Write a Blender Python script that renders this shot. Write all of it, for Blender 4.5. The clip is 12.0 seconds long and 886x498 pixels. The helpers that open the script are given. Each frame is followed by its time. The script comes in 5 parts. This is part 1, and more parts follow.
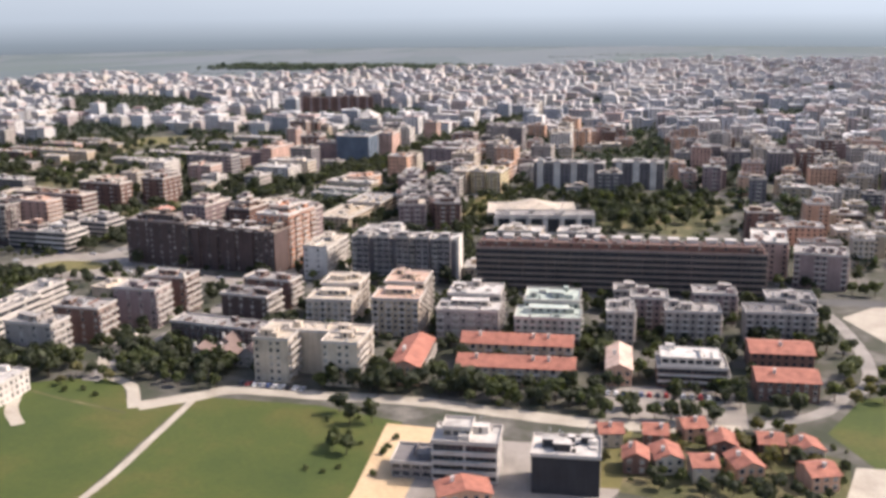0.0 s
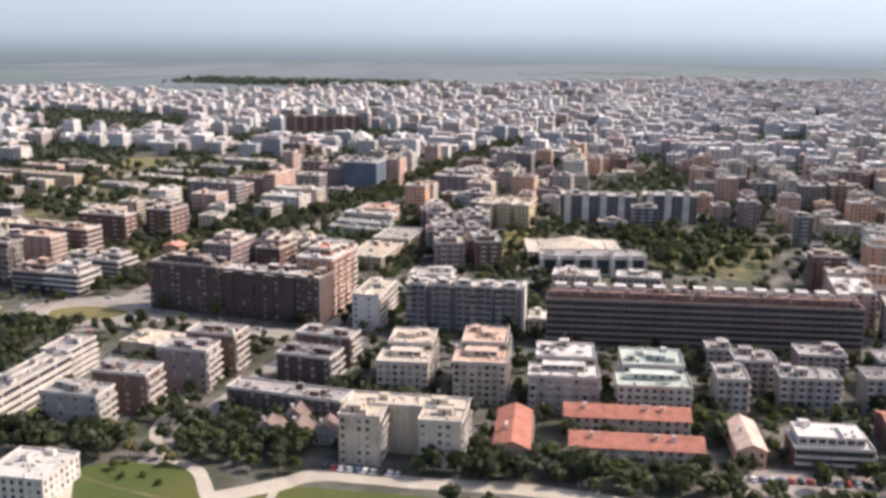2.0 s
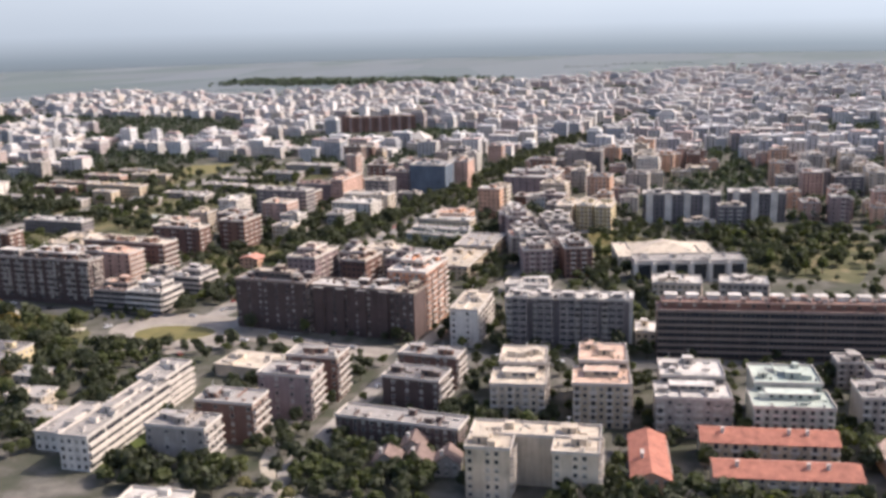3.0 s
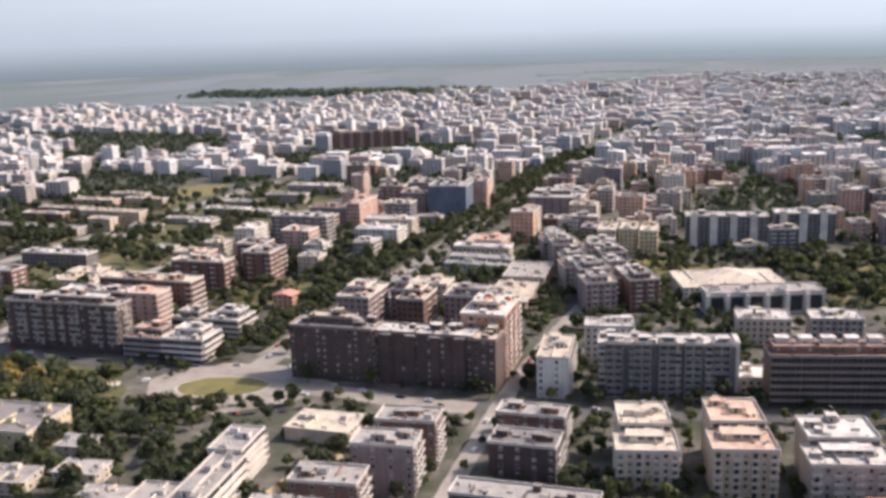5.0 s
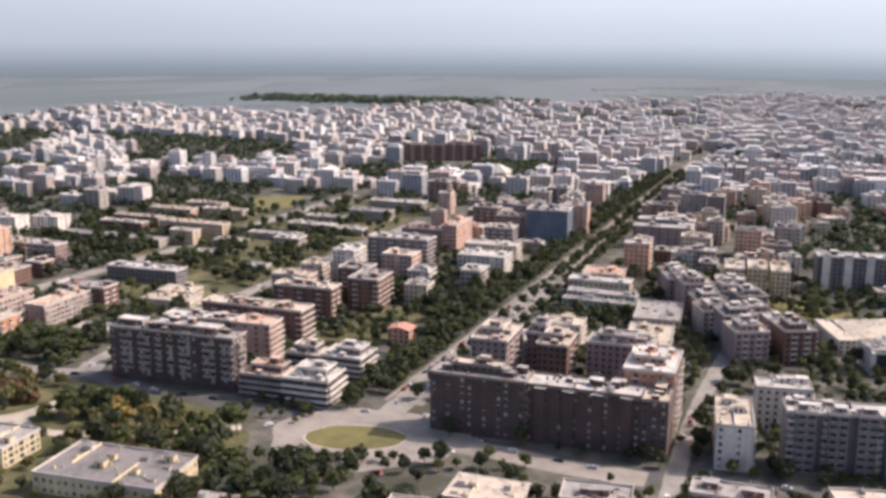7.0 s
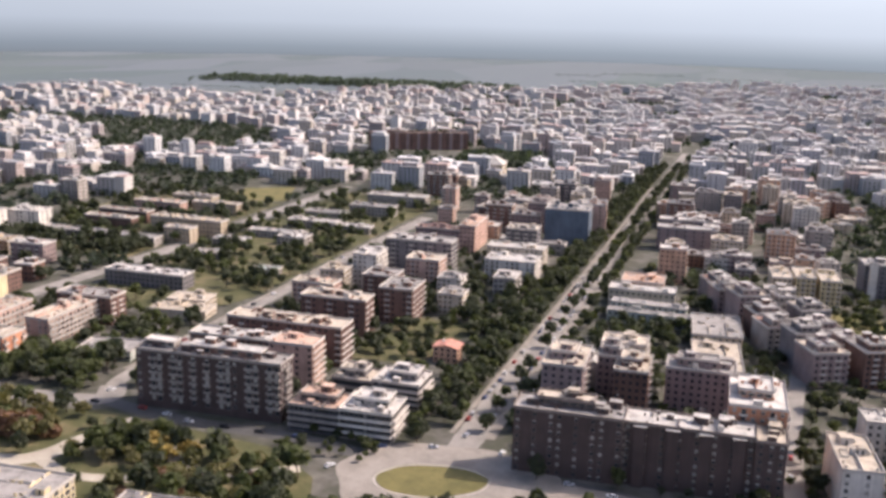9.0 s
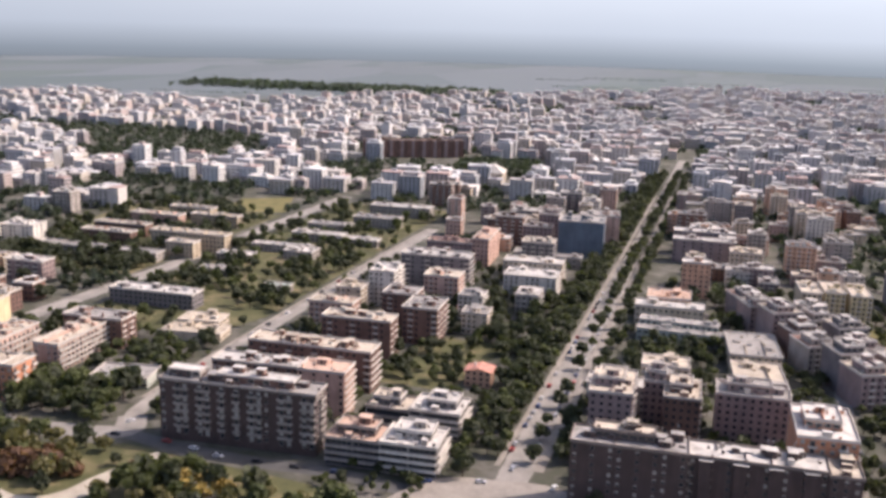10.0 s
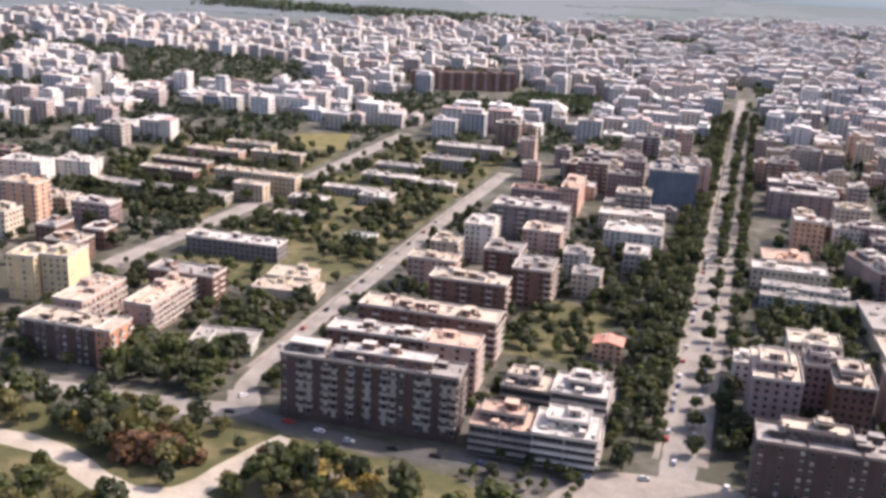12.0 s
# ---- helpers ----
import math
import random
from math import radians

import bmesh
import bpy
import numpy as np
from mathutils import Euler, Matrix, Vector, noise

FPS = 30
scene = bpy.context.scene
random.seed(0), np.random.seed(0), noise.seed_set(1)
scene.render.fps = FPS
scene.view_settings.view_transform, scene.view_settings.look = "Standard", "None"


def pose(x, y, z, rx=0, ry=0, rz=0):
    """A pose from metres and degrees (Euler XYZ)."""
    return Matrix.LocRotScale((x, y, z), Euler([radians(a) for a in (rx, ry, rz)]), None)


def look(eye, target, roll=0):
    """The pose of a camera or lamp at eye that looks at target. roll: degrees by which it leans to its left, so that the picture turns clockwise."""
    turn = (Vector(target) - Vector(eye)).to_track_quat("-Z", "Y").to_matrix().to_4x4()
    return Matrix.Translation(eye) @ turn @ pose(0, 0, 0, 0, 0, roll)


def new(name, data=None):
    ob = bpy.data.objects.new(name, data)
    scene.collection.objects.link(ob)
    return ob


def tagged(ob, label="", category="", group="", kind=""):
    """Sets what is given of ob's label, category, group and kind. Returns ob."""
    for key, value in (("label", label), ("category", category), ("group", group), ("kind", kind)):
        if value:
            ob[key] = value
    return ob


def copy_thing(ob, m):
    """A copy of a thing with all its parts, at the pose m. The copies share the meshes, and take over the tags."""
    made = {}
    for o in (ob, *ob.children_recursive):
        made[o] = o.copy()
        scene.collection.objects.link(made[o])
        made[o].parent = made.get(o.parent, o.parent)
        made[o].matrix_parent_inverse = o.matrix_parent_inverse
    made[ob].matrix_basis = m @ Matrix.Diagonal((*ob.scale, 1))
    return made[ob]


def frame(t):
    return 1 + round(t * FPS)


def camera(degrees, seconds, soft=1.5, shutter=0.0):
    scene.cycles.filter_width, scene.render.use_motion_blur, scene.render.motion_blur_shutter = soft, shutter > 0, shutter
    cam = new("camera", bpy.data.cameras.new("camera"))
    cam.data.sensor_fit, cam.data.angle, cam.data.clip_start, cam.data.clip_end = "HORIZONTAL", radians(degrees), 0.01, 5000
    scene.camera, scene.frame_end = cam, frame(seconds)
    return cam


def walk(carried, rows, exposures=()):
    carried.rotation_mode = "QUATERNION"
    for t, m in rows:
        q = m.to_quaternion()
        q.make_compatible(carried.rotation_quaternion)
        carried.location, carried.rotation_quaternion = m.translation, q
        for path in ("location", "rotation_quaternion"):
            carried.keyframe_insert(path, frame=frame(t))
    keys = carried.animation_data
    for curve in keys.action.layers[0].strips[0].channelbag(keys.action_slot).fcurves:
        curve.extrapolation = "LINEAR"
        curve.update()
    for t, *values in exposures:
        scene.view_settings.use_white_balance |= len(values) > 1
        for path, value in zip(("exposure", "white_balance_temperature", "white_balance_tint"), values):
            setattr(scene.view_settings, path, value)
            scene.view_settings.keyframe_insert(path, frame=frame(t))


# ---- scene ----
cam = camera(48.03, 12.0, soft=3.4)
# seconds, place in metres, turns in degrees
ROWS = [
    (0.0, -3.13, 3.43, 146.30, 76.525, 0.628, 23.831),
    (0.5, -21.67, 9.00, 148.34, 76.989, 1.094, 23.209),
    (1.0, -40.15, 14.63, 150.31, 77.115, 0.841, 21.284),
    (1.5, -58.57, 20.29, 152.23, 77.788, 0.352, 20.940),
    (2.0, -76.93, 26.00, 154.09, 77.229, -0.361, 21.011),
    (2.5, -95.23, 31.76, 155.90, 78.915, 2.126, 21.790),
    (3.0, -113.47, 37.56, 157.65, 76.915, 1.433, 22.901),
    (5.0, -185.83, 61.19, 164.09, 77.244, 1.703, 20.132),
    (5.5, -203.77, 67.20, 165.56, 77.758, 0.569, 18.959),
    (6.0, -221.65, 73.27, 166.97, 77.783, 0.741, 19.567),
    (6.5, -239.47, 79.37, 168.32, 77.657, 0.701, 21.013),
    (7.0, -257.23, 85.52, 169.62, 77.671, -0.246, 22.102),
    (7.5, -274.93, 91.71, 170.87, 78.000, -0.911, 23.249),
    (9.5, -345.12, 116.92, 175.27, 76.332, -1.530, 17.676),
    (10.0, -362.52, 123.34, 176.23, 76.797, -1.542, 17.363),
    (10.5, -379.86, 129.79, 177.13, 75.971, -1.663, 17.173),
    (11.0, -397.14, 136.29, 177.98, 74.494, -2.188, 15.843),
    (11.5, -414.35, 142.84, 178.77, 71.074, -4.142, 16.780),
    (12.0, -431.51, 149.42, 179.51, 72.447, -2.770, 17.727),
]
walk(cam, [(t, pose(x, y, z, rx, ry, rz)) for t, x, y, z, rx, ry, rz in ROWS], [(0.0, 0.57, 6400, 17), (5.5, 0.58, 6400, 18), (6.5, 0.49, 6450, 19), (9.5, 0.53, 6450, 20), (11.0, 0.52, 6450, 22), (11.5, 0.54, 6450, 22), (12.0, 0.76, 6450, 22)])

# ---------------------------------------------------------------- world, sun, distance
SUN_EL, SUN_AZ = 44.0, 54.0            # elevation; azimuth from +y towards +x
sun_way = Vector((math.sin(radians(SUN_AZ)) * math.cos(radians(SUN_EL)), math.cos(radians(SUN_AZ)) * math.cos(radians(SUN_EL)), math.sin(radians(SUN_EL))))
world = bpy.data.worlds.new("sky")
scene.world = world
world.use_nodes = True
wt = world.node_tree
sky = wt.nodes.new("ShaderNodeTexSky")
sky.sky_type, sky.sun_disc = "NISHITA", False
sky.sun_elevation, sky.sun_rotation = radians(SUN_EL), radians(SUN_AZ)
sky.air_density, sky.dust_density = 1.0, 4.0
wt.links.new(sky.outputs[0], wt.nodes["Background"].inputs[0])
wt.nodes["Background"].inputs[1].default_value = 0.15
lamp = bpy.data.lights.new("sun", "SUN")
lamp.energy, lamp.angle, lamp.color = 3.7, radians(0.6), (1.0, 0.9, 0.77)
sun = new("sun", lamp)
sun.matrix_world = look((0, 0, 0), -sun_way)


# ---------------------------------------------------------------- materials
def nodes_of(name):
    m = bpy.data.materials.new(name)
    m.use_nodes = True
    t = m.node_tree
    return m, t, t.nodes["Principled BSDF"]


def link(t, a, b):
    t.links.new(a, b)


def node(t, kind, **values):
    n = t.nodes.new(kind)
    for key, value in values.items():
        n.inputs[key].default_value = value
    return n


def ramp(t, fac, stops):
    r = t.nodes.new("ShaderNodeValToRGB")
    while len(r.color_ramp.elements) < len(stops):
        r.color_ramp.elements.new(0.5)
    for e, (p, c) in zip(r.color_ramp.elements, stops):
        e.position, e.color = p, (*c, 1)
    link(t, fac, r.inputs[0])
    return r.outputs[0]


def mixed(t, kind, fac, a, b):
    n = t.nodes.new("ShaderNodeMix")
    n.data_type, n.blend_type = "RGBA", kind
    for socket, value in ((n.inputs[0], fac), (n.inputs[6], a), (n.inputs[7], b)):
        if isinstance(value, (int, float)):
            socket.default_value = value
        elif isinstance(value, tuple):
            socket.default_value = (*value, 1)
        else:
            link(t, value, socket)
    return n.outputs[2]


def spread(c, f):
    return tuple(min(1.0, v * f) for v in c)


def place(t, scale=(1, 1, 1)):
    g = t.nodes.new("ShaderNodeNewGeometry")
    m = node(t, "ShaderNodeMapping", Scale=scale)
    link(t, g.outputs["Position"], m.inputs[0])
    return m.outputs[0]


def noisy(t, where, scale, detail=4.0):
    n = node(t, "ShaderNodeTexNoise", Scale=scale, Detail=detail, Roughness=0.6)
    link(t, where, n.inputs["Vector"])
    return n.outputs["Fac"]


def plaster(name, c, rough=0.85, vary=0.22, streak=0.35):
    """Painted render or brick: large patches, rain streaks, fine grain, a shift from house to house."""
    m, t, b = nodes_of(name)
    big = noisy(t, place(t), 0.12)
    fine = noisy(t, place(t), 2.4, 6.0)
    run = noisy(t, place(t, (0.9, 0.9, 0.06)), 1.0, 5.0)
    col = ramp(t, big, [(0.3, spread(c, 1 - vary)), (0.7, spread(c, 1 + vary))])
    col = mixed(t, "MULTIPLY", streak, col, ramp(t, run, [(0.35, (0.45, 0.43, 0.4)), (0.6, (1, 1, 1))]))
    col = mixed(t, "MULTIPLY", 0.3, col, ramp(t, fine, [(0.3, (0.6, 0.6, 0.6)), (0.7, (1, 1, 1))]))
    info = t.nodes.new("ShaderNodeObjectInfo")
    col = mixed(t, "MULTIPLY", 0.35, col, ramp(t, info.outputs["Random"], [(0.0, (0.72, 0.7, 0.68)), (1.0, (1, 1, 1))]))
    link(t, col, b.inputs["Base Color"])
    b.inputs["Roughness"].default_value = rough
    bump = node(t, "ShaderNodeBump", Strength=0.25, Distance=0.05)
    link(t, fine, bump.inputs["Height"])
    link(t, bump.outputs[0], b.inputs["Normal"])
    return m


def flatroof(name, c, dark=0.5):
    """Coated flat roof: puddle stains, patched felt sheets."""
    m, t, b = nodes_of(name)
    big = noisy(t, place(t), 0.22, 5.0)
    fine = noisy(t, place(t), 1.6, 6.0)
    col = ramp(t, big, [(0.32, spread(c, dark)), (0.5, spread(c, 0.9)), (0.7, c)])
    br = node(t, "ShaderNodeTexBrick", Scale=0.35, **{"Mortar Size": 0.02})
    br.inputs["Color1"].default_value = (1, 1, 1, 1)
    br.inputs["Color2"].default_value = (0.86, 0.86, 0.87, 1)
    br.inputs["Mortar"].default_value = (0.6, 0.6, 0.6, 1)
    link(t, place(t), br.inputs["Vector"])
    col = mixed(t, "MULTIPLY", 0.6, col, br.outputs["Color"])
    col = mixed(t, "MULTIPLY", 0.5, col, ramp(t, fine, [(0.3, (0.6, 0.6, 0.6)), (0.65, (1, 1, 1))]))
    info = t.nodes.new("ShaderNodeObjectInfo")
    col = mixed(t, "MULTIPLY", 0.5, col, ramp(t, info.outputs["Random"], [(0.0, (0.6, 0.59, 0.57)), (1.0, (1, 1, 1))]))
    link(t, col, b.inputs["Base Color"])
    b.inputs["Roughness"].default_value = 0.8
    return m


def tileroof(name, c):
    """Clay pantiles: courses across the slope, bleached and mossy patches."""
    m, t, b = nodes_of(name)
    big = noisy(t, place(t), 0.35, 5.0)
    fine = noisy(t, place(t), 3.0, 4.0)
    w = node(t, "ShaderNodeTexWave", Scale=2.2, Distortion=0.6, Detail=2.0)
    link(t, place(t), w.inputs["Vector"])
    col = ramp(t, big, [(0.3, spread(c, 0.62)), (0.55, c), (0.75, spread(c, 1.3))])
    col = mixed(t, "MULTIPLY", 0.45, col, ramp(t, fine, [(0.3, (0.5, 0.5, 0.5)), (0.7, (1, 1, 1))]))
    link(t, col, b.inputs["Base Color"])
    bump = node(t, "ShaderNodeBump", Strength=0.5, Distance=0.06)
    link(t, w.outputs["Fac"], bump.inputs["Height"])
    link(t, bump.outputs[0], b.inputs["Normal"])
    b.inputs["Roughness"].default_value = 0.85
    return m


def ground_mat(name, stops, scale, fine=1.5, rough=0.95, spots=0.4):
    m, t, b = nodes_of(name)
    big = noisy(t, place(t), scale, 6.0)
    small = noisy(t, place(t), fine, 5.0)
    col = ramp(t, big, stops)
    col = mixed(t, "MULTIPLY", spots, col, ramp(t, small, [(0.3, (0.45, 0.45, 0.45)), (0.7, (1, 1, 1))]))
    link(t, col, b.inputs["Base Color"])
    b.inputs["Roughness"].default_value = rough
    bump = node(t, "ShaderNodeBump", Strength=0.3, Distance=0.1)
    link(t, small, bump.inputs["Height"])
    link(t, bump.outputs[0], b.inputs["Normal"])
    return m


def leaf_mat(name, c):
    m, t, b = nodes_of(name)
    g = t.nodes.new("ShaderNodeNewGeometry")
    info = t.nodes.new("ShaderNodeObjectInfo")
    col = ramp(t, g.outputs["Random Per Island"], [(0.0, spread(c, 0.72)), (0.6, c), (1.0, spread(c, 1.35))])
    col = mixed(t, "MULTIPLY", 0.7, col, ramp(t, info.outputs["Random"], [(0.0, (0.45, 0.55, 0.5)), (1.0, (1, 1, 1))]))
    link(t, col, b.inputs["Base Color"])
    b.inputs["Roughness"].default_value = 0.75
    thin = t.nodes.new("ShaderNodeBsdfTranslucent")
    link(t, mixed(t, "MULTIPLY", 1.0, col, (1.25, 1.3, 0.7)), thin.inputs["Color"])
    both = node(t, "ShaderNodeMixShader", Fac=0.42)
    link(t, b.outputs[0], both.inputs[1])
    link(t, thin.outputs[0], both.inputs[2])
    link(t, both.outputs[0], t.nodes["Material Output"].inputs[0])
    return m


def island_mat(name, cols, rough=0.85):
    """Many houses in one mesh, each with a colour of its own."""
    m, t, b = nodes_of(name)
    g = t.nodes.new("ShaderNodeNewGeometry")
    n = len(cols)
    r = t.nodes.new("ShaderNodeValToRGB")
    r.color_ramp.interpolation = "CONSTANT"
    while len(r.color_ramp.elements) < n:
        r.color_ramp.elements.new(0.5)
    for i, e in enumerate(r.color_ramp.elements):
        e.position, e.color = i / n, (*cols[i], 1)
    link(t, g.outputs["Random Per Island"], r.inputs[0])
    col = mixed(t, "MULTIPLY", 0.5, r.outputs[0], ramp(t, noisy(t, place(t), 0.15, 6.0), [(0.3, (0.55, 0.54, 0.53)), (0.65, (1, 1, 1))]))
    link(t, col, b.inputs["Base Color"])
    b.inputs["Roughness"].default_value = rough
    return m


def shiny(name, c, rough, metal=0.0):
    m, t, b = nodes_of(name)
    n = noisy(t, place(t), 0.7)
    link(t, ramp(t, n, [(0.3, spread(c, 0.75)), (0.7, spread(c, 1.15))]), b.inputs["Base Color"])
    b.inputs["Roughness"].default_value, b.inputs["Metallic"].default_value = rough, metal
    return m


W = {k: plaster(k, c) for k, c in {
    "cream_render": (0.6, 0.51, 0.4), "white_render": (0.68, 0.635, 0.575), "grey_render": (0.36, 0.32, 0.29), "pink_render": (0.55, 0.36, 0.29),
    "brick_brown": (0.2, 0.113, 0.087), "brick_dark": (0.098, 0.066, 0.06), "yellow_render": (0.66, 0.55, 0.34), "peach_render": (0.66, 0.4, 0.27),
    "orange_render": (0.56, 0.25, 0.14), "blue_tile": (0.12, 0.155, 0.2), "slate_render": (0.19, 0.172, 0.176), "mauve_render": (0.31, 0.23, 0.22),
    "beige_render": (0.5, 0.41, 0.3), "sage_render": (0.42, 0.45, 0.4), "black_mesh": (0.035, 0.034, 0.038)}.items()}
TRIM = plaster("pale_trim", (0.57, 0.525, 0.475), vary=0.12)
DARKTRIM = plaster("brown_trim", (0.27, 0.22, 0.19), vary=0.12)
R = {k: flatroof(k, c) for k, c in {"roof_cream": (0.64, 0.55, 0.435), "roof_white": (0.68, 0.64, 0.585), "roof_grey": (0.41, 0.38, 0.35),
                                    "roof_dark": (0.24, 0.22, 0.21), "roof_sage": (0.56, 0.63, 0.55), "roof_rust": (0.36, 0.21, 0.16), "roof_peach": (0.72, 0.5, 0.38)}.items()}
TILES = tileroof("clay_tiles", (0.4, 0.155, 0.105))
TILES_DARK = tileroof("brown_tiles", (0.2, 0.14, 0.12))
GLASS = shiny("window_glass", (0.035, 0.04, 0.048), 0.12)
SHUTTER = plaster("roller_shutter", (0.4, 0.37, 0.33), rough=0.6, vary=0.1)
METAL = shiny("galvanised_metal", (0.5, 0.51, 0.52), 0.4, 0.8)
RUBBER = shiny("tyre_rubber", (0.025, 0.025, 0.025), 0.8)
BARK = ground_mat("bark", [(0.3, (0.07, 0.05, 0.035)), (0.7, (0.13, 0.1, 0.075))], 2.0, 8.0)
GRASS = ground_mat("field_grass", [(0.3, (0.036, 0.06, 0.006)), (0.5, (0.057, 0.078, 0.009)), (0.7, (0.1, 0.09, 0.018))], 0.022, 0.5)
PARK = ground_mat("park_grass", [(0.3, (0.05, 0.058, 0.018)), (0.5, (0.085, 0.084, 0.03)), (0.68, (0.2, 0.16, 0.085))], 0.06, 0.5)
DRYGRASS = ground_mat("dry_grass", [(0.3, (0.1, 0.095, 0.028)), (0.7, (0.19, 0.16, 0.055))], 0.08, 0.6)
ASPHALT = ground_mat("asphalt", [(0.3, (0.06, 0.059, 0.058)), (0.7, (0.115, 0.112, 0.108))], 0.06, 1.2)
PALEROAD = ground_mat("worn_road", [(0.3, (0.19, 0.174, 0.155)), (0.7, (0.34, 0.312, 0.28))], 0.07, 0.9)
PAVING = ground_mat("pale_paving", [(0.3, (0.2, 0.176, 0.15)), (0.7, (0.34, 0.305, 0.265))], 0.08, 0.9)
PALEPATH = ground_mat("pale_gravel", [(0.3, (0.33, 0.29, 0.23)), (0.7, (0.5, 0.45, 0.37))], 0.08, 0.9)
SAND = ground_mat("ochre_sand", [(0.3, (0.5, 0.36, 0.2)), (0.7, (0.62, 0.46, 0.28))], 0.06, 0.7)
# leaves for trees beyond the town are paled towards blue to stand for haze
LEAF = {k: leaf_mat("leaves_" + k, c) for k, c in {"dark": (0.06, 0.068, 0.036), "green": (0.096, 0.108, 0.038), "olive": (0.165, 0.145, 0.062), "far": (0.058, 0.072, 0.05), "hazy_wood": (0.085, 0.105, 0.088), "ochre": (0.36, 0.25, 0.07), "russet": (0.21, 0.115, 0.075)}.items()}

# the plain: paved city floor with yards, and a haze-tinted patchwork of fields beyond the town's edge
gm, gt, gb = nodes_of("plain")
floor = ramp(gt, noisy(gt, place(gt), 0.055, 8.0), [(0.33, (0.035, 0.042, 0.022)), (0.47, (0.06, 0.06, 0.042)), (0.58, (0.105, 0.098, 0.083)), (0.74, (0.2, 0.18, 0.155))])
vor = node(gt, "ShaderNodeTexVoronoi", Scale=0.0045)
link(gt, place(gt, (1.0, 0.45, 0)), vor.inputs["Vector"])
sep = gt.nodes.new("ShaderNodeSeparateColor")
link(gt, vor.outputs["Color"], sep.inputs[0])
# field colours carry the blue-grey of distance haze, not plain farmland greens
hazy_fields = ramp(gt, sep.outputs[0], [(0.0, (0.083, 0.11, 0.112)), (0.35, (0.095, 0.12, 0.128)), (0.6, (0.108, 0.13, 0.14)), (0.85, (0.12, 0.142, 0.155)), (1.0, (0.086, 0.115, 0.108))])
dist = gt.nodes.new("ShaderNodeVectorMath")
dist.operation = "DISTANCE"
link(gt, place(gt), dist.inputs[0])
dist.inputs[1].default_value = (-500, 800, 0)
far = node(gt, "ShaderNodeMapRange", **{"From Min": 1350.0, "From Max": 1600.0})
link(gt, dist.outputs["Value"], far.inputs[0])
link(gt, mixed(gt, "MIX", far.outputs[0], floor, hazy_fields), gb.inputs["Base Color"])
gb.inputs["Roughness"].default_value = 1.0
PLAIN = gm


# ---------------------------------------------------------------- geometry helpers
class Geo:
    """Collects faces for one mesh."""

    def __init__(self):
        self.v, self.f, self.m, self.mats = [], [], [], []

    def slot(self, mat):
        if mat not in self.mats:
            self.mats.append(mat)
        return self.mats.index(mat)

    def poly(self, pts, mat):
        i = len(self.v)
        self.v += [tuple(p) for p in pts]
        self.f.append(tuple(range(i, i + len(pts))))
        self.m.append(self.slot(mat))

    def box(self, x0, y0, z0, x1, y1, z1, mat, top=None, spin=None):
        i = len(self.v)
        pts = [(x0, y0, z0), (x1, y0, z0), (x1, y1, z0), (x0, y1, z0), (x0, y0, z1), (x1, y0, z1), (x1, y1, z1), (x0, y1, z1)]
        if spin:
            ox, oy, c, s = spin
            pts = [(ox + x * c - y * s, oy + x * s + y * c, z) for x, y, z in pts]
        self.v += pts
        s0 = self.slot(mat)
        for q in ((0, 3, 2, 1), (0, 1, 5, 4), (1, 2, 6, 5), (2, 3, 7, 6), (3, 0, 4, 7), (4, 5, 6, 7)):
            self.f.append(tuple(i + k for k in q))
            self.m.append(s0)
        if top:
            self.m[-1] = self.slot(top)

    def mesh(self, name):
        me = bpy.data.meshes.new(name)
        me.from_pydata(self.v, [], self.f)
        for mat in self.mats:
            me.materials.append(mat)
        me.polygons.foreach_set("material_index", self.m)
        me.update()
        return me


def part(name, me, parent, m=None, label=""):
    ob = new(name, me)
    ob.parent = parent
    if m is not None:
        ob.matrix_basis = m
    return tagged(ob, label)


def thing(name, m, label, category, group=""):
    ob = new(name)
    ob.empty_display_size = 0.5
    ob.matrix_basis = m
    return tagged(ob, label, category, group)


def smooth_line(pts, step=4.0):
    """A Catmull-Rom line through the points."""
    p = [Vector((*q, 0)) for q in pts]
    p = [2 * p[0] - p[1]] + p + [2 * p[-1] - p[-2]]
    out = []
    for i in range(1, len(p) - 2):
        n = max(1, int((p[i + 1] - p[i]).length / step))
        for k in range(n):
            u = k / n
            out.append(0.5 * (2 * p[i] + (p[i + 1] - p[i - 1]) * u + (2 * p[i - 1] - 5 * p[i] + 4 * p[i + 1] - p[i + 2]) * u * u + (3 * p[i] - p[i - 1] - 3 * p[i + 1] + p[i + 2]) * u ** 3))
    return out + [p[-2]]


ROADS = []


def ribbon(name, pts, width, z, mat, label, category="road", thick=0.0, offset=0.0):
    line = smooth_line(pts)
    ROADS.append((line[::3], width / 2 + abs(offset)))
    g = Geo()
    rim = []
    for i, q in enumerate(line):
        d = (line[min(i + 1, len(line) - 1)] - line[max(i - 1, 0)]).normalized()
        n = Vector((-d.y, d.x, 0))
        wob = 1 + 0.05 * math.sin(i * 1.7) if not thick else 1
        rim.append((q + n * (offset + width / 2 * wob), q + n * (offset - width / 2 * wob)))
    for (a, b), (c, d) in zip(rim, rim[1:]):
        g.poly([(b.x, b.y, z), (d.x, d.y, z), (c.x, c.y, z), (a.x, a.y, z)], mat)
        if thick:
            g.poly([(a.x, a.y, z), (c.x, c.y, z), (c.x, c.y, z - thick), (a.x, a.y, z - thick)], mat)
            g.poly([(d.x, d.y, z), (b.x, b.y, z), (b.x, b.y, z - thick), (d.x, d.y, z - thick)], mat)
    return tagged(new(name, g.mesh(name)), label, category, kind="structure")


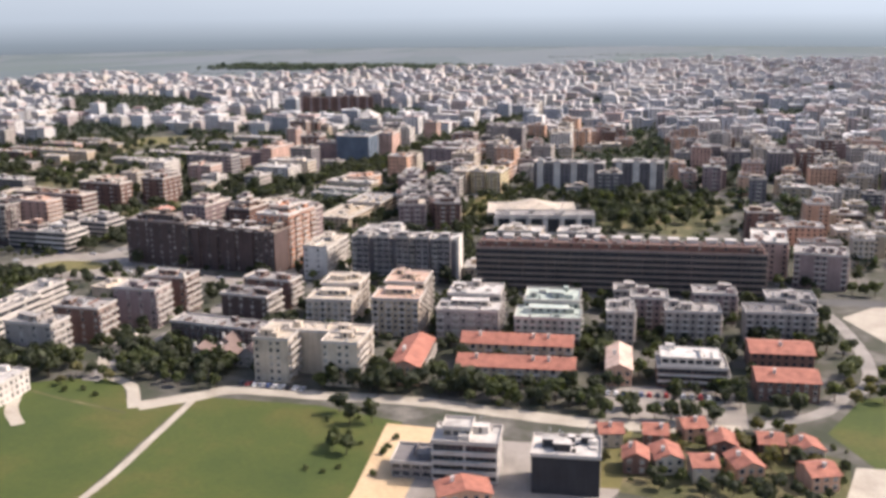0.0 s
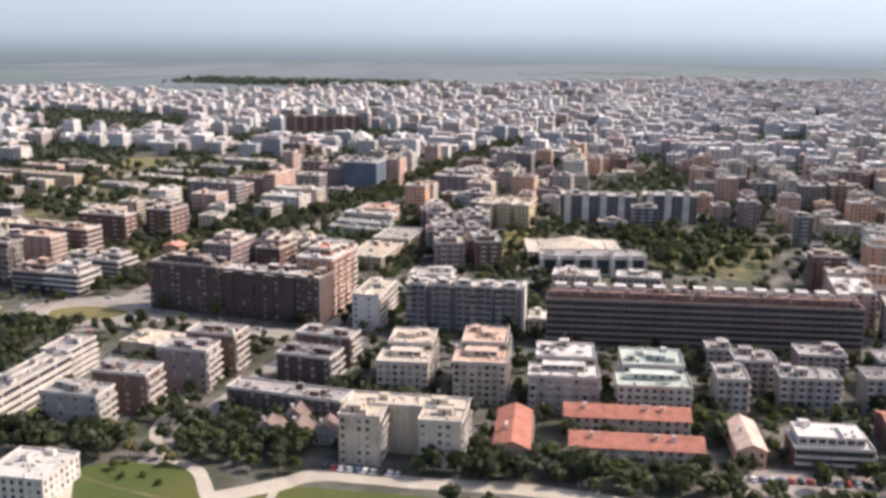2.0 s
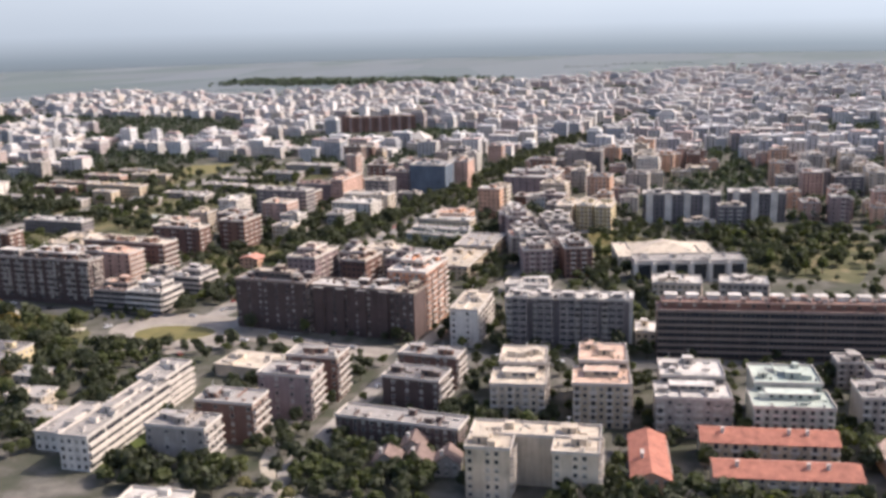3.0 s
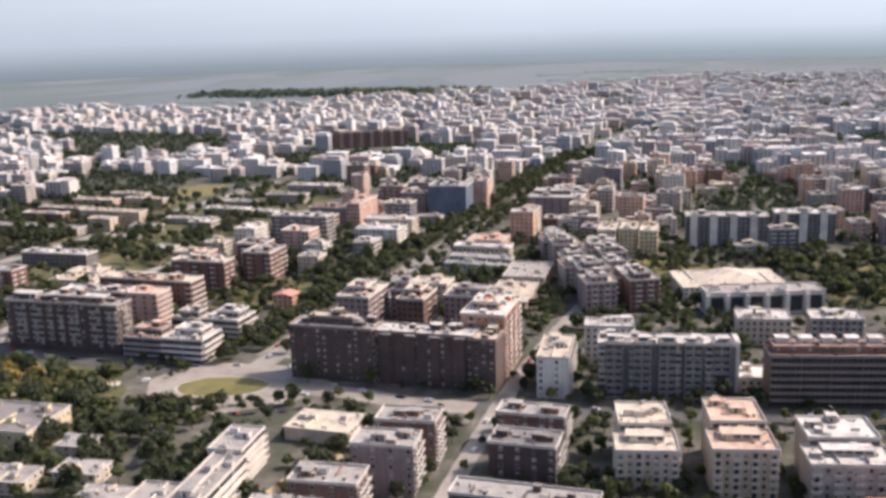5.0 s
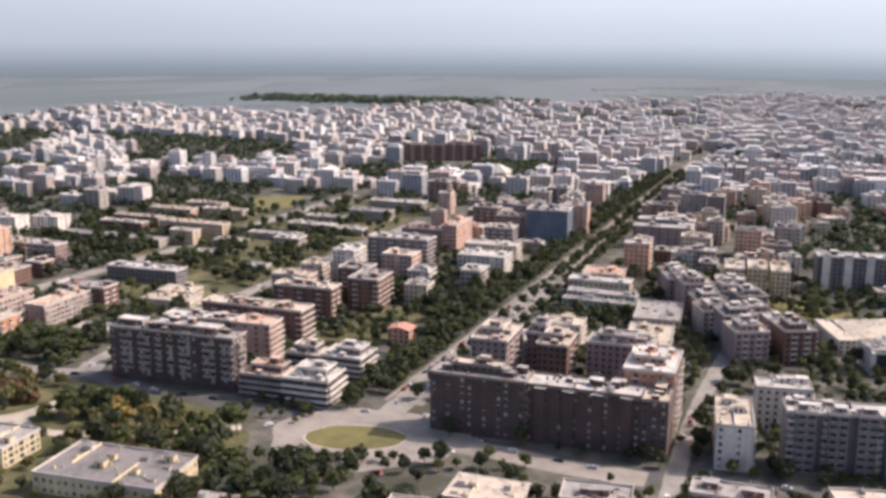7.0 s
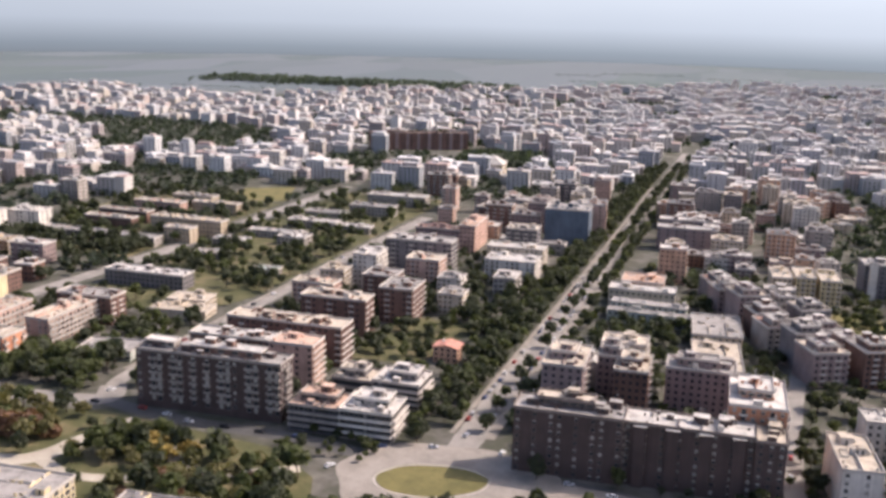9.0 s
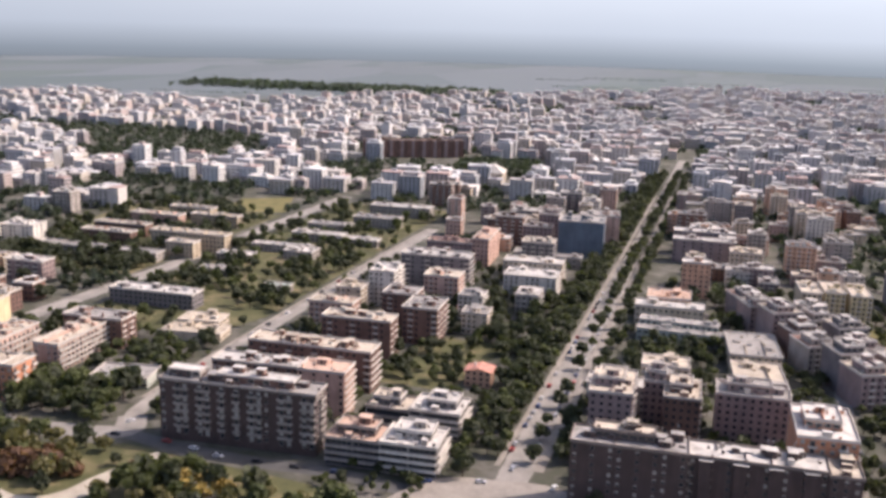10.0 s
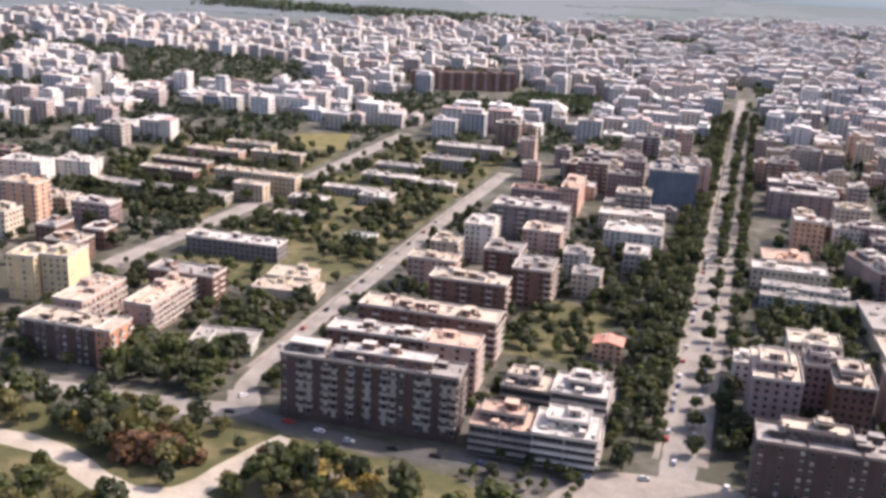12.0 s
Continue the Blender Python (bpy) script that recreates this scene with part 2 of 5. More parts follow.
def area(name, pts, z, mat, label, category="ground"):
    g = Geo()
    g.poly([(x, y, z) for x, y in pts], mat)
    me = g.mesh(name)
    bm = bmesh.new()
    bm.from_mesh(me)
    bmesh.ops.recalc_face_normals(bm, faces=bm.faces)
    if bm.faces[:][0].normal.z < 0:
        bmesh.ops.reverse_faces(bm, faces=bm.faces)
    bmesh.ops.triangulate(bm, faces=bm.faces)
    bm.to_mesh(me)
    bm.free()
    return tagged(new(name, me), label, category, kind="structure")


def disc(cx, cy, a, b, turn=0.0, n=40, wob=0.0):
    c, s = math.cos(radians(turn)), math.sin(radians(turn))
    pts = []
    for i in range(n):
        u = 2 * math.pi * i / n
        k = 1 + wob * math.sin(3 * u + 1) + wob * 0.6 * math.sin(7 * u)
        pts.append((cx + k * (a * math.cos(u) * c - b * math.sin(u) * s), cy + k * (a * math.cos(u) * s + b * math.sin(u) * c)))
    return pts


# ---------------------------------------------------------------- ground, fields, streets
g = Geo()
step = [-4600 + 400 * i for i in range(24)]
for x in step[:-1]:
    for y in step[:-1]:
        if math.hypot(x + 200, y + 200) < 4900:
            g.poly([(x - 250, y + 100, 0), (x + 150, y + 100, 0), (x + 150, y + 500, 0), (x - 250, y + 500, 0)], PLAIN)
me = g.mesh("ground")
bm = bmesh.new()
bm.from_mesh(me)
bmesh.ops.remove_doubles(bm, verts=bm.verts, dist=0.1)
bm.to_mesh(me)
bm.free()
tagged(new("ground", me), "paved city ground running out into farmland tinted with painted haze", "ground", kind="structure")

# glowing backdrop behind everything: far haze and low sky painted into its emission
bd, bt, bb = nodes_of("far_haze_glow")
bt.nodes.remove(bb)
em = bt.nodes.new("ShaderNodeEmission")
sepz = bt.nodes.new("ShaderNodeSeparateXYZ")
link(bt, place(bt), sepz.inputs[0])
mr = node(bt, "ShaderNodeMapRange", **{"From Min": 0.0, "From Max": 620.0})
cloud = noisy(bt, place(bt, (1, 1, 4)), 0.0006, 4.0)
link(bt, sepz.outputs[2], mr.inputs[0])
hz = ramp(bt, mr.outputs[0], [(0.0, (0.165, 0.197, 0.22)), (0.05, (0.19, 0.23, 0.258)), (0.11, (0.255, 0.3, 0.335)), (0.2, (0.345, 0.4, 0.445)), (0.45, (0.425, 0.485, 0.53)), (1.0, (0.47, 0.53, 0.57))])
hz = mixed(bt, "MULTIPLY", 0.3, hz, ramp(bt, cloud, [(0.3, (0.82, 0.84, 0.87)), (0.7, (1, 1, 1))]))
# emission rises eastward, painting brighter haze on the sun's side
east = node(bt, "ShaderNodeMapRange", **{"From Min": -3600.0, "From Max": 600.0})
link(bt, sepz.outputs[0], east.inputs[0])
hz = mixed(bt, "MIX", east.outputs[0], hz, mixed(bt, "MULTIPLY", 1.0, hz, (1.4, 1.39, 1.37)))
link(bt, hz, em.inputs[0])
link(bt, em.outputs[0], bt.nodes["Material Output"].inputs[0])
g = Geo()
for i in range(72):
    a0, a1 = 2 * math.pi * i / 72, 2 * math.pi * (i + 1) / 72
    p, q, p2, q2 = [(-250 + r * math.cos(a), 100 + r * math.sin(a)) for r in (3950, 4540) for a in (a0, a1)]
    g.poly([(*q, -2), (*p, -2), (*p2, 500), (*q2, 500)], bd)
tagged(new("backdrop", g.mesh("backdrop")), "glowing backdrop painted as pale grey-blue haze over the horizon", "sky", kind="structure")

area("field_1", [(-241, 299), (-221, 211), (-216, 147), (-111, 149), (-136, 238), (-155, 307), (-192, 309)], 0.06, GRASS, "mown green field below the flats", "field")
area("field_2", [(-318, 282), (-286, 307), (-258, 279), (-241, 291), (-222, 213), (-216, 146), (-320, 146), (-349, 246)], 0.06, GRASS, "green meadow crossed by a dark hedge line", "field")
area("field_3", [(-12, 355), (-2, 394), (60, 430), (90, 330), (5, 330)], 0.06, GRASS, "bright green grass verge beside the curved road", "field")
area("sand_lot", [(-160, 304), (-146, 254), (-136, 203), (-118, 203), (-130, 260), (-140, 307)], 0.1, SAND, "bare ochre dirt strip of a building site", "dirt lot")
area("parking_lot", [(-96, 371), (-45, 386), (-38, 348), (-87, 334)], 0.09, PAVING, "pale paved car park beside a row of trees", "car park")
area("park_lawn", [(-722, 434), (-636, 439), (-598, 451), (-511, 444), (-484, 426), (-471, 396), (-471, 333), (-752, 333)], 0.05, PARK, "patchy park lawn with worn yellow spots", "lawn")
area("campus_lawn", [(-731, 562), (-634, 607), (-626, 631), (-621, 991), (-726, 988)], 0.05, PARK, "green school grounds between two straight streets", "lawn")
area("barracks_lawn", [(-877, 685), (-756, 677), (-753, 909), (-902, 905)], 0.05, PARK, "grassy ground between long low blocks", "lawn")
area("sports_pitch", [(-810, 903), (-755, 919), (-781, 991), (-824, 966)], 0.1, DRYGRASS, "yellow-green sports pitch", "pitch")
area("court_yard", [(-529, 556), (-490, 556), (-479, 634), (-528, 633)], 0.07, PARK, "grassy yard between apartment houses", "lawn")
area("school_yard", [(-290, 642), (-249, 643), (-244, 732), (-298, 750)], 0.07, DRYGRASS, "dry grass beside the school", "lawn")
area("east_park", [(-190, 655), (-111, 648), (-96, 768), (-180, 774)], 0.06, PARK, "wooded park lawn", "lawn")
area("east_clearing", disc(-160, 752, 14, 20, 15, wob=0.1), 0.1, DRYGRASS, "yellow clearing in the wooded park", "lawn")
area("plaza", disc(-437, 442, 43, 33, 14, wob=0.05), 0.16, PAVING, "wide pale roundabout paving", "roundabout")
isl = area("roundabout_island", disc(-441, 440, 21.5, 13, 18, wob=0.02), 0.28, DRYGRASS, "oval dry-grass roundabout island", "roundabout")
ring = disc(-441, 440, 21.9, 13.4, 18)
ribbon("kerb_ring", ring + ring[:1], 0.5, 0.26, TRIM, "pale kerb round the oval island", "kerb", thick=0.1)

ribbon("road_avenue", [(-439, 465), (-440, 560), (-440, 760), (-441, 860)], 13, 0.1, PALEROAD, "straight tree-lined avenue with parked cars")
ribbon("road_avenue_north", [(-441, 860), (-442, 960), (-443, 1160), (-445, 1450)], 9, 0.1, PALEROAD, "narrower pale avenue running on into town")
ribbon("pavement_avenue_west", [(-440, 485), (-440, 560), (-440, 760), (-441, 960), (-443, 1160)], 2.4, 0.24, PAVING, "pale raised pavement along the avenue", "pavement", 0.2, 7.8)
ribbon("pavement_avenue_east", [(-440, 485), (-440, 560), (-440, 760), (-441, 960), (-443, 1160)], 4.4, 0.24, PAVING, "wide pale raised pavement along the avenue", "pavement", 0.2, -8.9)
ribbon("street_cross", [(-434, 606), (-405, 607), (-376, 610)], 7, 0.11, PALEROAD, "short pale cross street off the avenue")
ribbon("road_west", [(-609, 468), (-615, 497), (-615, 593), (-614, 748), (-610, 908)], 8.5, 0.11, PALEROAD, "straight pale side street")
ribbon("pavement_west", [(-615, 497), (-615, 593), (-614, 748), (-610, 908)], 2.2, 0.25, PAVING, "pale raised pavement along the side street", "pavement", 0.2, 5.8)
ribbon("road_barracks", [(-756, 538), (-751, 610), (-743, 726), (-741, 842), (-737, 1017)], 13, 0.11, PALEROAD, "wide pale street past the barracks")
ribbon("road_park", [(-788, 428), (-708, 444), (-669, 450), (-624, 455), (-606, 462), (-612, 477)], 13, 0.12, PALEROAD, "curving pale road along the park")
ribbon("street_mid", [(-293, 296), (-298, 325), (-304, 395), (-309, 469), (-310, 553), (-306, 652), (-302, 760)], 8, 0.11, PALEROAD, "narrow pale street between apartment blocks")
ribbon("street_front", [(-393, 454), (-335, 449), (-296, 456), (-228, 465), (-121, 496), (-30, 523), (60, 545)], 12, 0.1, ASPHALT, "grey street in the shade of tall blocks")
ribbon("street_link", [(-256, 282), (-241, 299), (-230, 311), (-192, 319), (-158, 327), (-94, 332), (-40, 346)], 9, 0.1, PALEPATH, "pale lane along the field's edge")
ribbon("field_path", [(-241, 299), (-232, 264), (-222, 221), (-216, 157)], 3.0, 0.12, PALEPATH, "narrow white footpath across the field", "path")
ribbon("lane_bend", [(-320, 375), (-316, 345), (-307, 320), (-289, 304), (-273, 298), (-256, 280)], 5, 0.12, PALEPATH, "winding pale lane between gardens", "path")
ribbon("field_ditch", [(-318, 280), (-293, 277), (-273, 276), (-256, 275)], 1.6, 0.1, PARK, "dark hedge line across the meadow", "ditch")
ribbon("road_bend", [(-61, 575), (-24, 511), (-4, 452), (0, 412), (-9, 391), (-16, 372), (-36, 351)], 6, 0.12, PALEROAD, "curved pale road at the edge of town")
ribbon("park_path_a", [(-713, 400), (-672, 409), (-646, 407), (-623, 397), (-606, 394), (-592, 402), (-585, 425), (-577, 447)], 10, 0.1, PALEPATH, "winding pale gravel path in the park", "path")
ribbon("park_path_b", [(-592, 402), (-570, 394), (-546, 400), (-521, 413), (-492, 431)], 6, 0.12, PALEPATH, "narrow gravel path in the park", "path")
ribbon("park_path_c", [(-564, 445), (-552, 440), (-548, 425), (-531, 416)], 6, 0.1, PALEPATH, "pale gravel patch beside the lawn", "path")
ribbon("street_shade", [(-606, 461), (-585, 457), (-545, 454), (-505, 456), (-474, 452)], 9, 0.11, ASPHALT, "grey street in front of the dark block")
ribbon("plaza_arm_east", [(-410, 448), (-380, 449), (-350, 446), (-318, 447)], 14, 0.14, PAVING, "pale paved arm leading off the roundabout")
area("clay_court", [(-366, 350), (-363, 383), (-353, 388), (-344, 372), (-352, 346)], 0.1, SAND, "ochre clay ground beside the white offices", "court")
area("villa_gardens", [(-84, 333), (-36, 343), (-4, 334), (-2, 296), (-40, 284), (-76, 284)], 0.05, PARK, "overgrown gardens between tile-roofed villas", "garden")
area("site_yard", [(-138, 300), (-76, 316), (-69, 284), (-76, 240), (-128, 236)], 0.07, PAVING, "pale trampled ground of the building site", "yard")
area("gravel_lot", [(-2, 330), (60, 345), (60, 270), (-6, 280)], 0.07, PALEPATH, "wide pale gravel lot beside the villas", "lot")
area("weedy_lot", [(-86, 330), (-76, 332), (-69, 286), (-77, 284)], 0.08, DRYGRASS, "weedy yellow strip beside the building site", "lot")
area("pale_yard", [(-14, 500), (4, 532), (60, 548), (70, 470), (10, 462)], 0.09, PALEPATH, "pale gravel yard beside the curved road", "yard")
ribbon("meadow_path", [(-331, 296), (-318, 284), (-300, 262), (-285, 251)], 5, 0.1, PALEPATH, "pale track along the meadow", "path")
area("office_lawn", [(-378, 296), (-356, 300), (-352, 345), (-366, 350), (-372, 330)], 0.09, GRASS, "strip of lawn along the white offices", "lawn")

# ---------------------------------------------------------------- buildings
FOOT = []                    # footprints: x, y, width, depth, turn
SHARED = {}


def shared(key, build):
    if key not in SHARED:
        SHARED[key] = build()
    return SHARED[key]


def window_mesh(w, h, frame_mat, shut):
    """One casement: frame proud of the wall, recessed dark pane, deep sill, roller shutter drawn part of the way."""
    def build():
        x, o = w / 2, w / 2 + 0.1
        split = h * (1 - shut)
        v = [(-o, 0.05, -0.16), (o, 0.05, -0.16), (o, 0.05, h + 0.1), (-o, 0.05, h + 0.1), (-o, -0.1, -0.16), (o, -0.1, -0.16), (o, -0.1, h + 0.1), (-o, -0.1, h + 0.1),
             (-x, -0.1, 0), (x, -0.1, 0), (x, -0.1, h), (-x, -0.1, h), (-x, -0.03, 0), (x, -0.03, 0), (x, -0.03, h), (-x, -0.03, h), (x, -0.03, split), (-x, -0.03, split)]
        f = [(0, 1, 5, 4), (1, 2, 6, 5), (2, 3, 7, 6), (3, 0, 4, 7), (4, 5, 9, 8), (5, 6, 10, 9), (6, 7, 11, 10), (7, 4, 8, 11), (8, 9, 13, 12), (9, 10, 14, 16, 13), (10, 11, 15, 14), (11, 8, 12, 17, 15)]
        m = [0] * 12
        if split > 0.05:
            f.append((12, 13, 16, 17))
            m.append(1)
        if shut:
            f.append((17, 16, 14, 15))
            m.append(2)
        me = bpy.data.meshes.new("window")
        me.from_pydata(v, [], f)
        for mat in (frame_mat, GLASS, SHUTTER):
            me.materials.append(mat)
        me.polygons.foreach_set("material_index", m)
        me.update()
        return me
    return shared(("win", w, h, frame_mat.name, shut), build)


def balcony_mesh(w, depth, mat, high=1.0):
    """A tray: floor slab with solid parapets on three sides."""
    def build():
        x, i = w / 2, w / 2 - 0.12
        v = [(-x, 0.05, -0.15), (x, 0.05, -0.15), (x, -depth, -0.15), (-x, -depth, -0.15), (-x, 0.05, high), (x, 0.05, high), (x, -depth, high), (-x, -depth, high),
             (-i, 0.05, high), (i, 0.05, high), (i, -depth + 0.12, high), (-i, -depth + 0.12, high), (-i, 0.05, 0.05), (i, 0.05, 0.05), (i, -depth + 0.12, 0.05), (-i, -depth + 0.12, 0.05)]
        f = [(0, 1, 2, 3), (3, 2, 6, 7), (2, 1, 5, 6), (0, 3, 7, 4), (7, 6, 10, 11), (6, 5, 9, 10), (4, 7, 11, 8), (11, 10, 14, 15), (10, 9, 13, 14), (8, 11, 15, 12), (15, 14, 13, 12)]
        me = bpy.data.meshes.new("balcony")
        me.from_pydata(v, [], f)
        me.materials.append(mat)
        me.update()
        return me
    return shared(("bal", round(w, 2), depth, mat.name, high), build)


def facade(parent, side, w, d, z0, h, pattern, trim, fh=3.1, ground_gap=0.0, joined=None):
    """Bays of windows and balconies on one side. w window, b balcony with door, s strip of wide glass, . blank, = unbroken balcony bands."""
    length = w if side in "FB" else d
    base = {"F": pose(0, 0, 0), "R": pose(w, 0, 0, 0, 0, 90), "L": pose(0, d, 0, 0, 0, -90), "B": pose(w, d, 0, 0, 0, 180)}[side]
    floors = max(1, round((h - ground_gap) / fh))
    fh = (h - ground_gap) / floors
    if pattern == "=":
        for k in range(floors):
            z = z0 + ground_gap + k * fh
            if joined is not None:
                m = base @ pose(0, 0, z)
                spin = (m.translation.x, m.translation.y, m[0][0], m[1][0])
                joined.box(0.4, -0.06, z + 1.0, length - 0.4, 0.02, z + fh - 0.3, GLASS, spin=spin)
                if k:
                    joined.box(0, -1.4, z - 0.15, length, 0.0, z + 0.05, trim, spin=spin)
                    joined.box(0, -1.4, z + 0.05, length, -1.28, z + 1.0, trim, spin=spin)
                continue
            if k:
                part("balcony", balcony_mesh(round(length, 1), 1.4, trim), parent, base @ pose(length / 2, 0, z))
            n = max(1, round(length / 12))
            for i in range(n):
                part("window", shared(("strip", round(length / n, 1), round(fh, 1)), lambda: strip_mesh(length / n - 0.7, fh - 1.3)), parent, base @ pose((i + 0.5) * length / n, 0, z + 1.0))
        return
    bays = max(1, round(length / 3.3))
    bw = length / bays
    for i in range(bays):
        ch = pattern[i % len(pattern)]
        if ch == ".":
            continue
        for k in range(floors):
            z = z0 + ground_gap + k * fh
            x = (i + 0.5) * bw
            if joined is not None:
                # far blocks: windows and balconies gathered into one mesh
                m = base @ pose(x, 0, z)
                c, s = m[0][0], m[1][0]
                spin = (m.translation.x, m.translation.y, c, s)
                joined.box(-0.65, -0.06, z + 0.9, 0.65, 0.02, z + 2.4, GLASS, spin=spin)
                if ch == "b" and k:
                    joined.box(-bw * 0.46, -1.1, z, bw * 0.46, 0, z + 0.15, trim, spin=spin)
                    joined.box(-bw * 0.46, -1.1, z + 0.15, bw * 0.46, -1.0, z + 1.0, trim, spin=spin)
                continue
            shut = random.choice((0, 0, 0.35, 0.6, 0.95))
            if ch == "w":
                part("window", window_mesh(1.3, 1.5, trim, shut), parent, base @ pose(x, 0, z + 0.95))
            elif ch == "s":
                part("window", window_mesh(round(bw * 0.8, 1), 1.6, trim, 0), parent, base @ pose(x, 0, z + 0.9))
            elif ch in "bB":
                part("window", window_mesh(1.6, 2.2, trim, shut), parent, base @ pose(x, 0, z + 0.2))
                if k:
                    part("balcony", balcony_mesh(round(bw * 0.94, 2), 1.3, trim, 1.0 if ch == "b" else 0.75), parent, base @ pose(x, 0, z))


def strip_mesh(length, h):
    """A ribbon window: panes and mullions side by side."""
    n = max(2, round(length / 2))
    xs = []
    for i in range(n + 1):
        x = -length / 2 + length * i / n
        xs += [max(-length / 2, x - 0.08), min(length / 2, x + 0.08)]
    v, f, m = [], [], []
    for x in xs:
        v += [(x, -0.06, 0), (x, -0.06, h)]
    for k in range(len(xs) - 1):
        f.append((2 * k, 2 * k + 2, 2 * k + 3, 2 * k + 1))
        m.append(k % 2)
    e = len(v)
    v += [(xs[0], 0.05, 0), (xs[-1], 0.05, 0), (xs[-1], 0.05, h), (xs[0], 0.05, h)]
    last = 2 * (len(xs) - 1)
    f += [(e, e + 1, last, 0), (e + 2, e + 3, 1, last + 1), (e + 3, e, 0, 1), (e + 1, e + 2, last + 1, last)]
    m += [0] * 4
    me = bpy.data.meshes.new("window")
    me.from_pydata(v, [], f)
    for mat in (DARKTRIM, GLASS):
        me.materials.append(mat)
    me.polygons.foreach_set("material_index", m)
    me.update()
    return me


def near(x, y):
    """Houses whose windows and balconies are told apart."""
    return y < (530 if x < -600 else 490) if x < -330 else y < 395 or (y < 485 and x < -190)


def volume(parent, x0, y0, w, d, z0, h, wall, roof, trim=TRIM, front="", right="", left="", clutter=2, parapet=0.9, gap=0.0, joined=None, seed=1):
    """One body of a building: walls, roof slab, parapet, rooftop stair heads and tanks, and its facades."""
    rnd = random.Random(seed * 7919 + int(x0 * 13 + y0 * 7 + w * 3))
    m = pose(x0, y0, 0)
    if joined is None and not near(parent.location.x, parent.location.y):
        joined = True
    g = Geo()
    g.box(0, 0, z0 - (0.3 if z0 == 0 else 0), w, d, z0 + h, wall)
    part("wall", g.mesh("wall"), parent, m)
    top = z0 + h
    flat = top + 0.28
    g = Geo()
    g.box(-0.35, -0.35, top, w + 0.35, d + 0.35, flat, trim, top=roof)
    if parapet and w > 9 and d > 7:
        # terrace dividers, vents, skylights, tanks and awnings
        for k in range(1, max(2, round(w / 9))):
            if rnd.random() < 0.7:
                x = w * k / max(2, round(w / 9)) + rnd.uniform(-1, 1)
                y0_, y1_ = (0.0, d * rnd.uniform(0.4, 0.7)) if rnd.random() < 0.5 else (d * rnd.uniform(0.35, 0.6), d)
                g.box(x - 0.12, y0_, flat - 0.1, x + 0.12, y1_, flat + rnd.uniform(0.8, 1.5), wall)
        for k in range(min(16, int(w * d / 38))):
            kind = rnd.random()
            sx, sy, sz = (rnd.uniform(0.6, 1.2), rnd.uniform(0.6, 1.2), rnd.uniform(0.7, 1.5)) if kind < 0.5 else (rnd.uniform(1.4, 3.2), rnd.uniform(1.0, 2.0), rnd.uniform(0.5, 1.1)) if kind < 0.8 else (rnd.uniform(2, 4), rnd.uniform(2, 3), rnd.uniform(1.8, 2.4))
            if w < sx + 1.4 or d < sy + 1.4:
                continue
            px, py = rnd.uniform(0.6, w - sx - 0.6), rnd.uniform(0.6, d - sy - 0.6)
            g.box(px, py, flat - 0.1, px + sx, py + sy, flat + sz, rnd.choice((trim, wall, METAL, wall)), top=roof)
    if joined is not None and parapet:
        for a in ((-0.35, -0.35, w + 0.35, -0.1), (-0.35, d + 0.1, w + 0.35, d + 0.35), (-0.35, -0.1, -0.1, d + 0.1), (w + 0.1, -0.1, w + 0.35, d + 0.1)):
            g.box(a[0], a[1], flat, a[2], a[3], flat + parapet, trim)
    deck = part("roof", g.mesh("roof"), parent, m)
    if joined is None and parapet:
        g = Geo()
        for a in ((-0.35, -0.35, w + 0.35, -0.1), (-0.35, d + 0.1, w + 0.35, d + 0.35), (-0.35, -0.1, -0.1, d + 0.1), (w + 0.1, -0.1, w + 0.35, d + 0.1)):
            g.box(a[0], a[1], flat, a[2], a[3], flat + parapet, trim)
        part("parapet", g.mesh("parapet"), deck)
    for k in range(clutter):
        bx, by = rnd.uniform(3.0, 5.5), rnd.uniform(2.5, 4.0)
        if w < bx + 2 or d < by + 2:
            continue
        px, py = rnd.uniform(1, w - bx - 1), rnd.uniform(0.5 * (d - by) * 0.6, d - by - 0.6)
        hh = rnd.uniform(1.9, 2.9)
        g = Geo()
        g.box(px, py, flat, px + bx, py + by, flat + hh, wall, top=roof)
        g.box(px - 0.3, py - 0.3, flat + hh, px + bx + 0.3, py + by + 0.3, flat + 0.2 + hh, trim, top=roof)
        g.box(px + bx * 0.35, py - 0.05, flat + 0.02, px + bx * 0.35 + 0.9, py + 0.02, flat + 1.92, GLASS)
        part("stair_head", g.mesh("stair_head"), deck)
        if joined is None:
            cx, cy = px + bx + 0.9 if px + bx + 2 < w else px - 1.2, py + rnd.uniform(0.2, by)
            g = Geo()
            g.box(cx - 0.35, cy - 0.3, flat, cx + 0.35, cy + 0.3, flat + 1.42, wall)
            g.box(cx - 0.45, cy - 0.4, flat + 1.42, cx + 0.45, cy + 0.4, flat + 1.57, trim)
            part("chimney", g.mesh("chimney"), deck)
            part("antenna", shared("antenna", antenna_mesh), deck, pose(px + bx / 2, py + by / 2, flat + 0.2 + hh, 0, 0, rnd.uniform(0, 180)))
    rows = Geo()
    for side, pattern in (("F", front), ("R", right), ("L", left)):
        if pattern and joined is None:
            facade(new_frame(parent, m), side, w, d, z0, h, pattern, trim, ground_gap=gap)
        elif pattern:
            facade(None, side, w, d, z0, h, pattern, trim, ground_gap=gap, joined=rows)
    if rows.v:
        tagged(part("facade", rows.mesh("facade"), parent, m), kind="stuff")


class new_frame:
    """A place on a building, for parts that hang on its facades."""

    def __init__(self, parent, m):
        self.parent, self.m = parent, m


plain_part = part


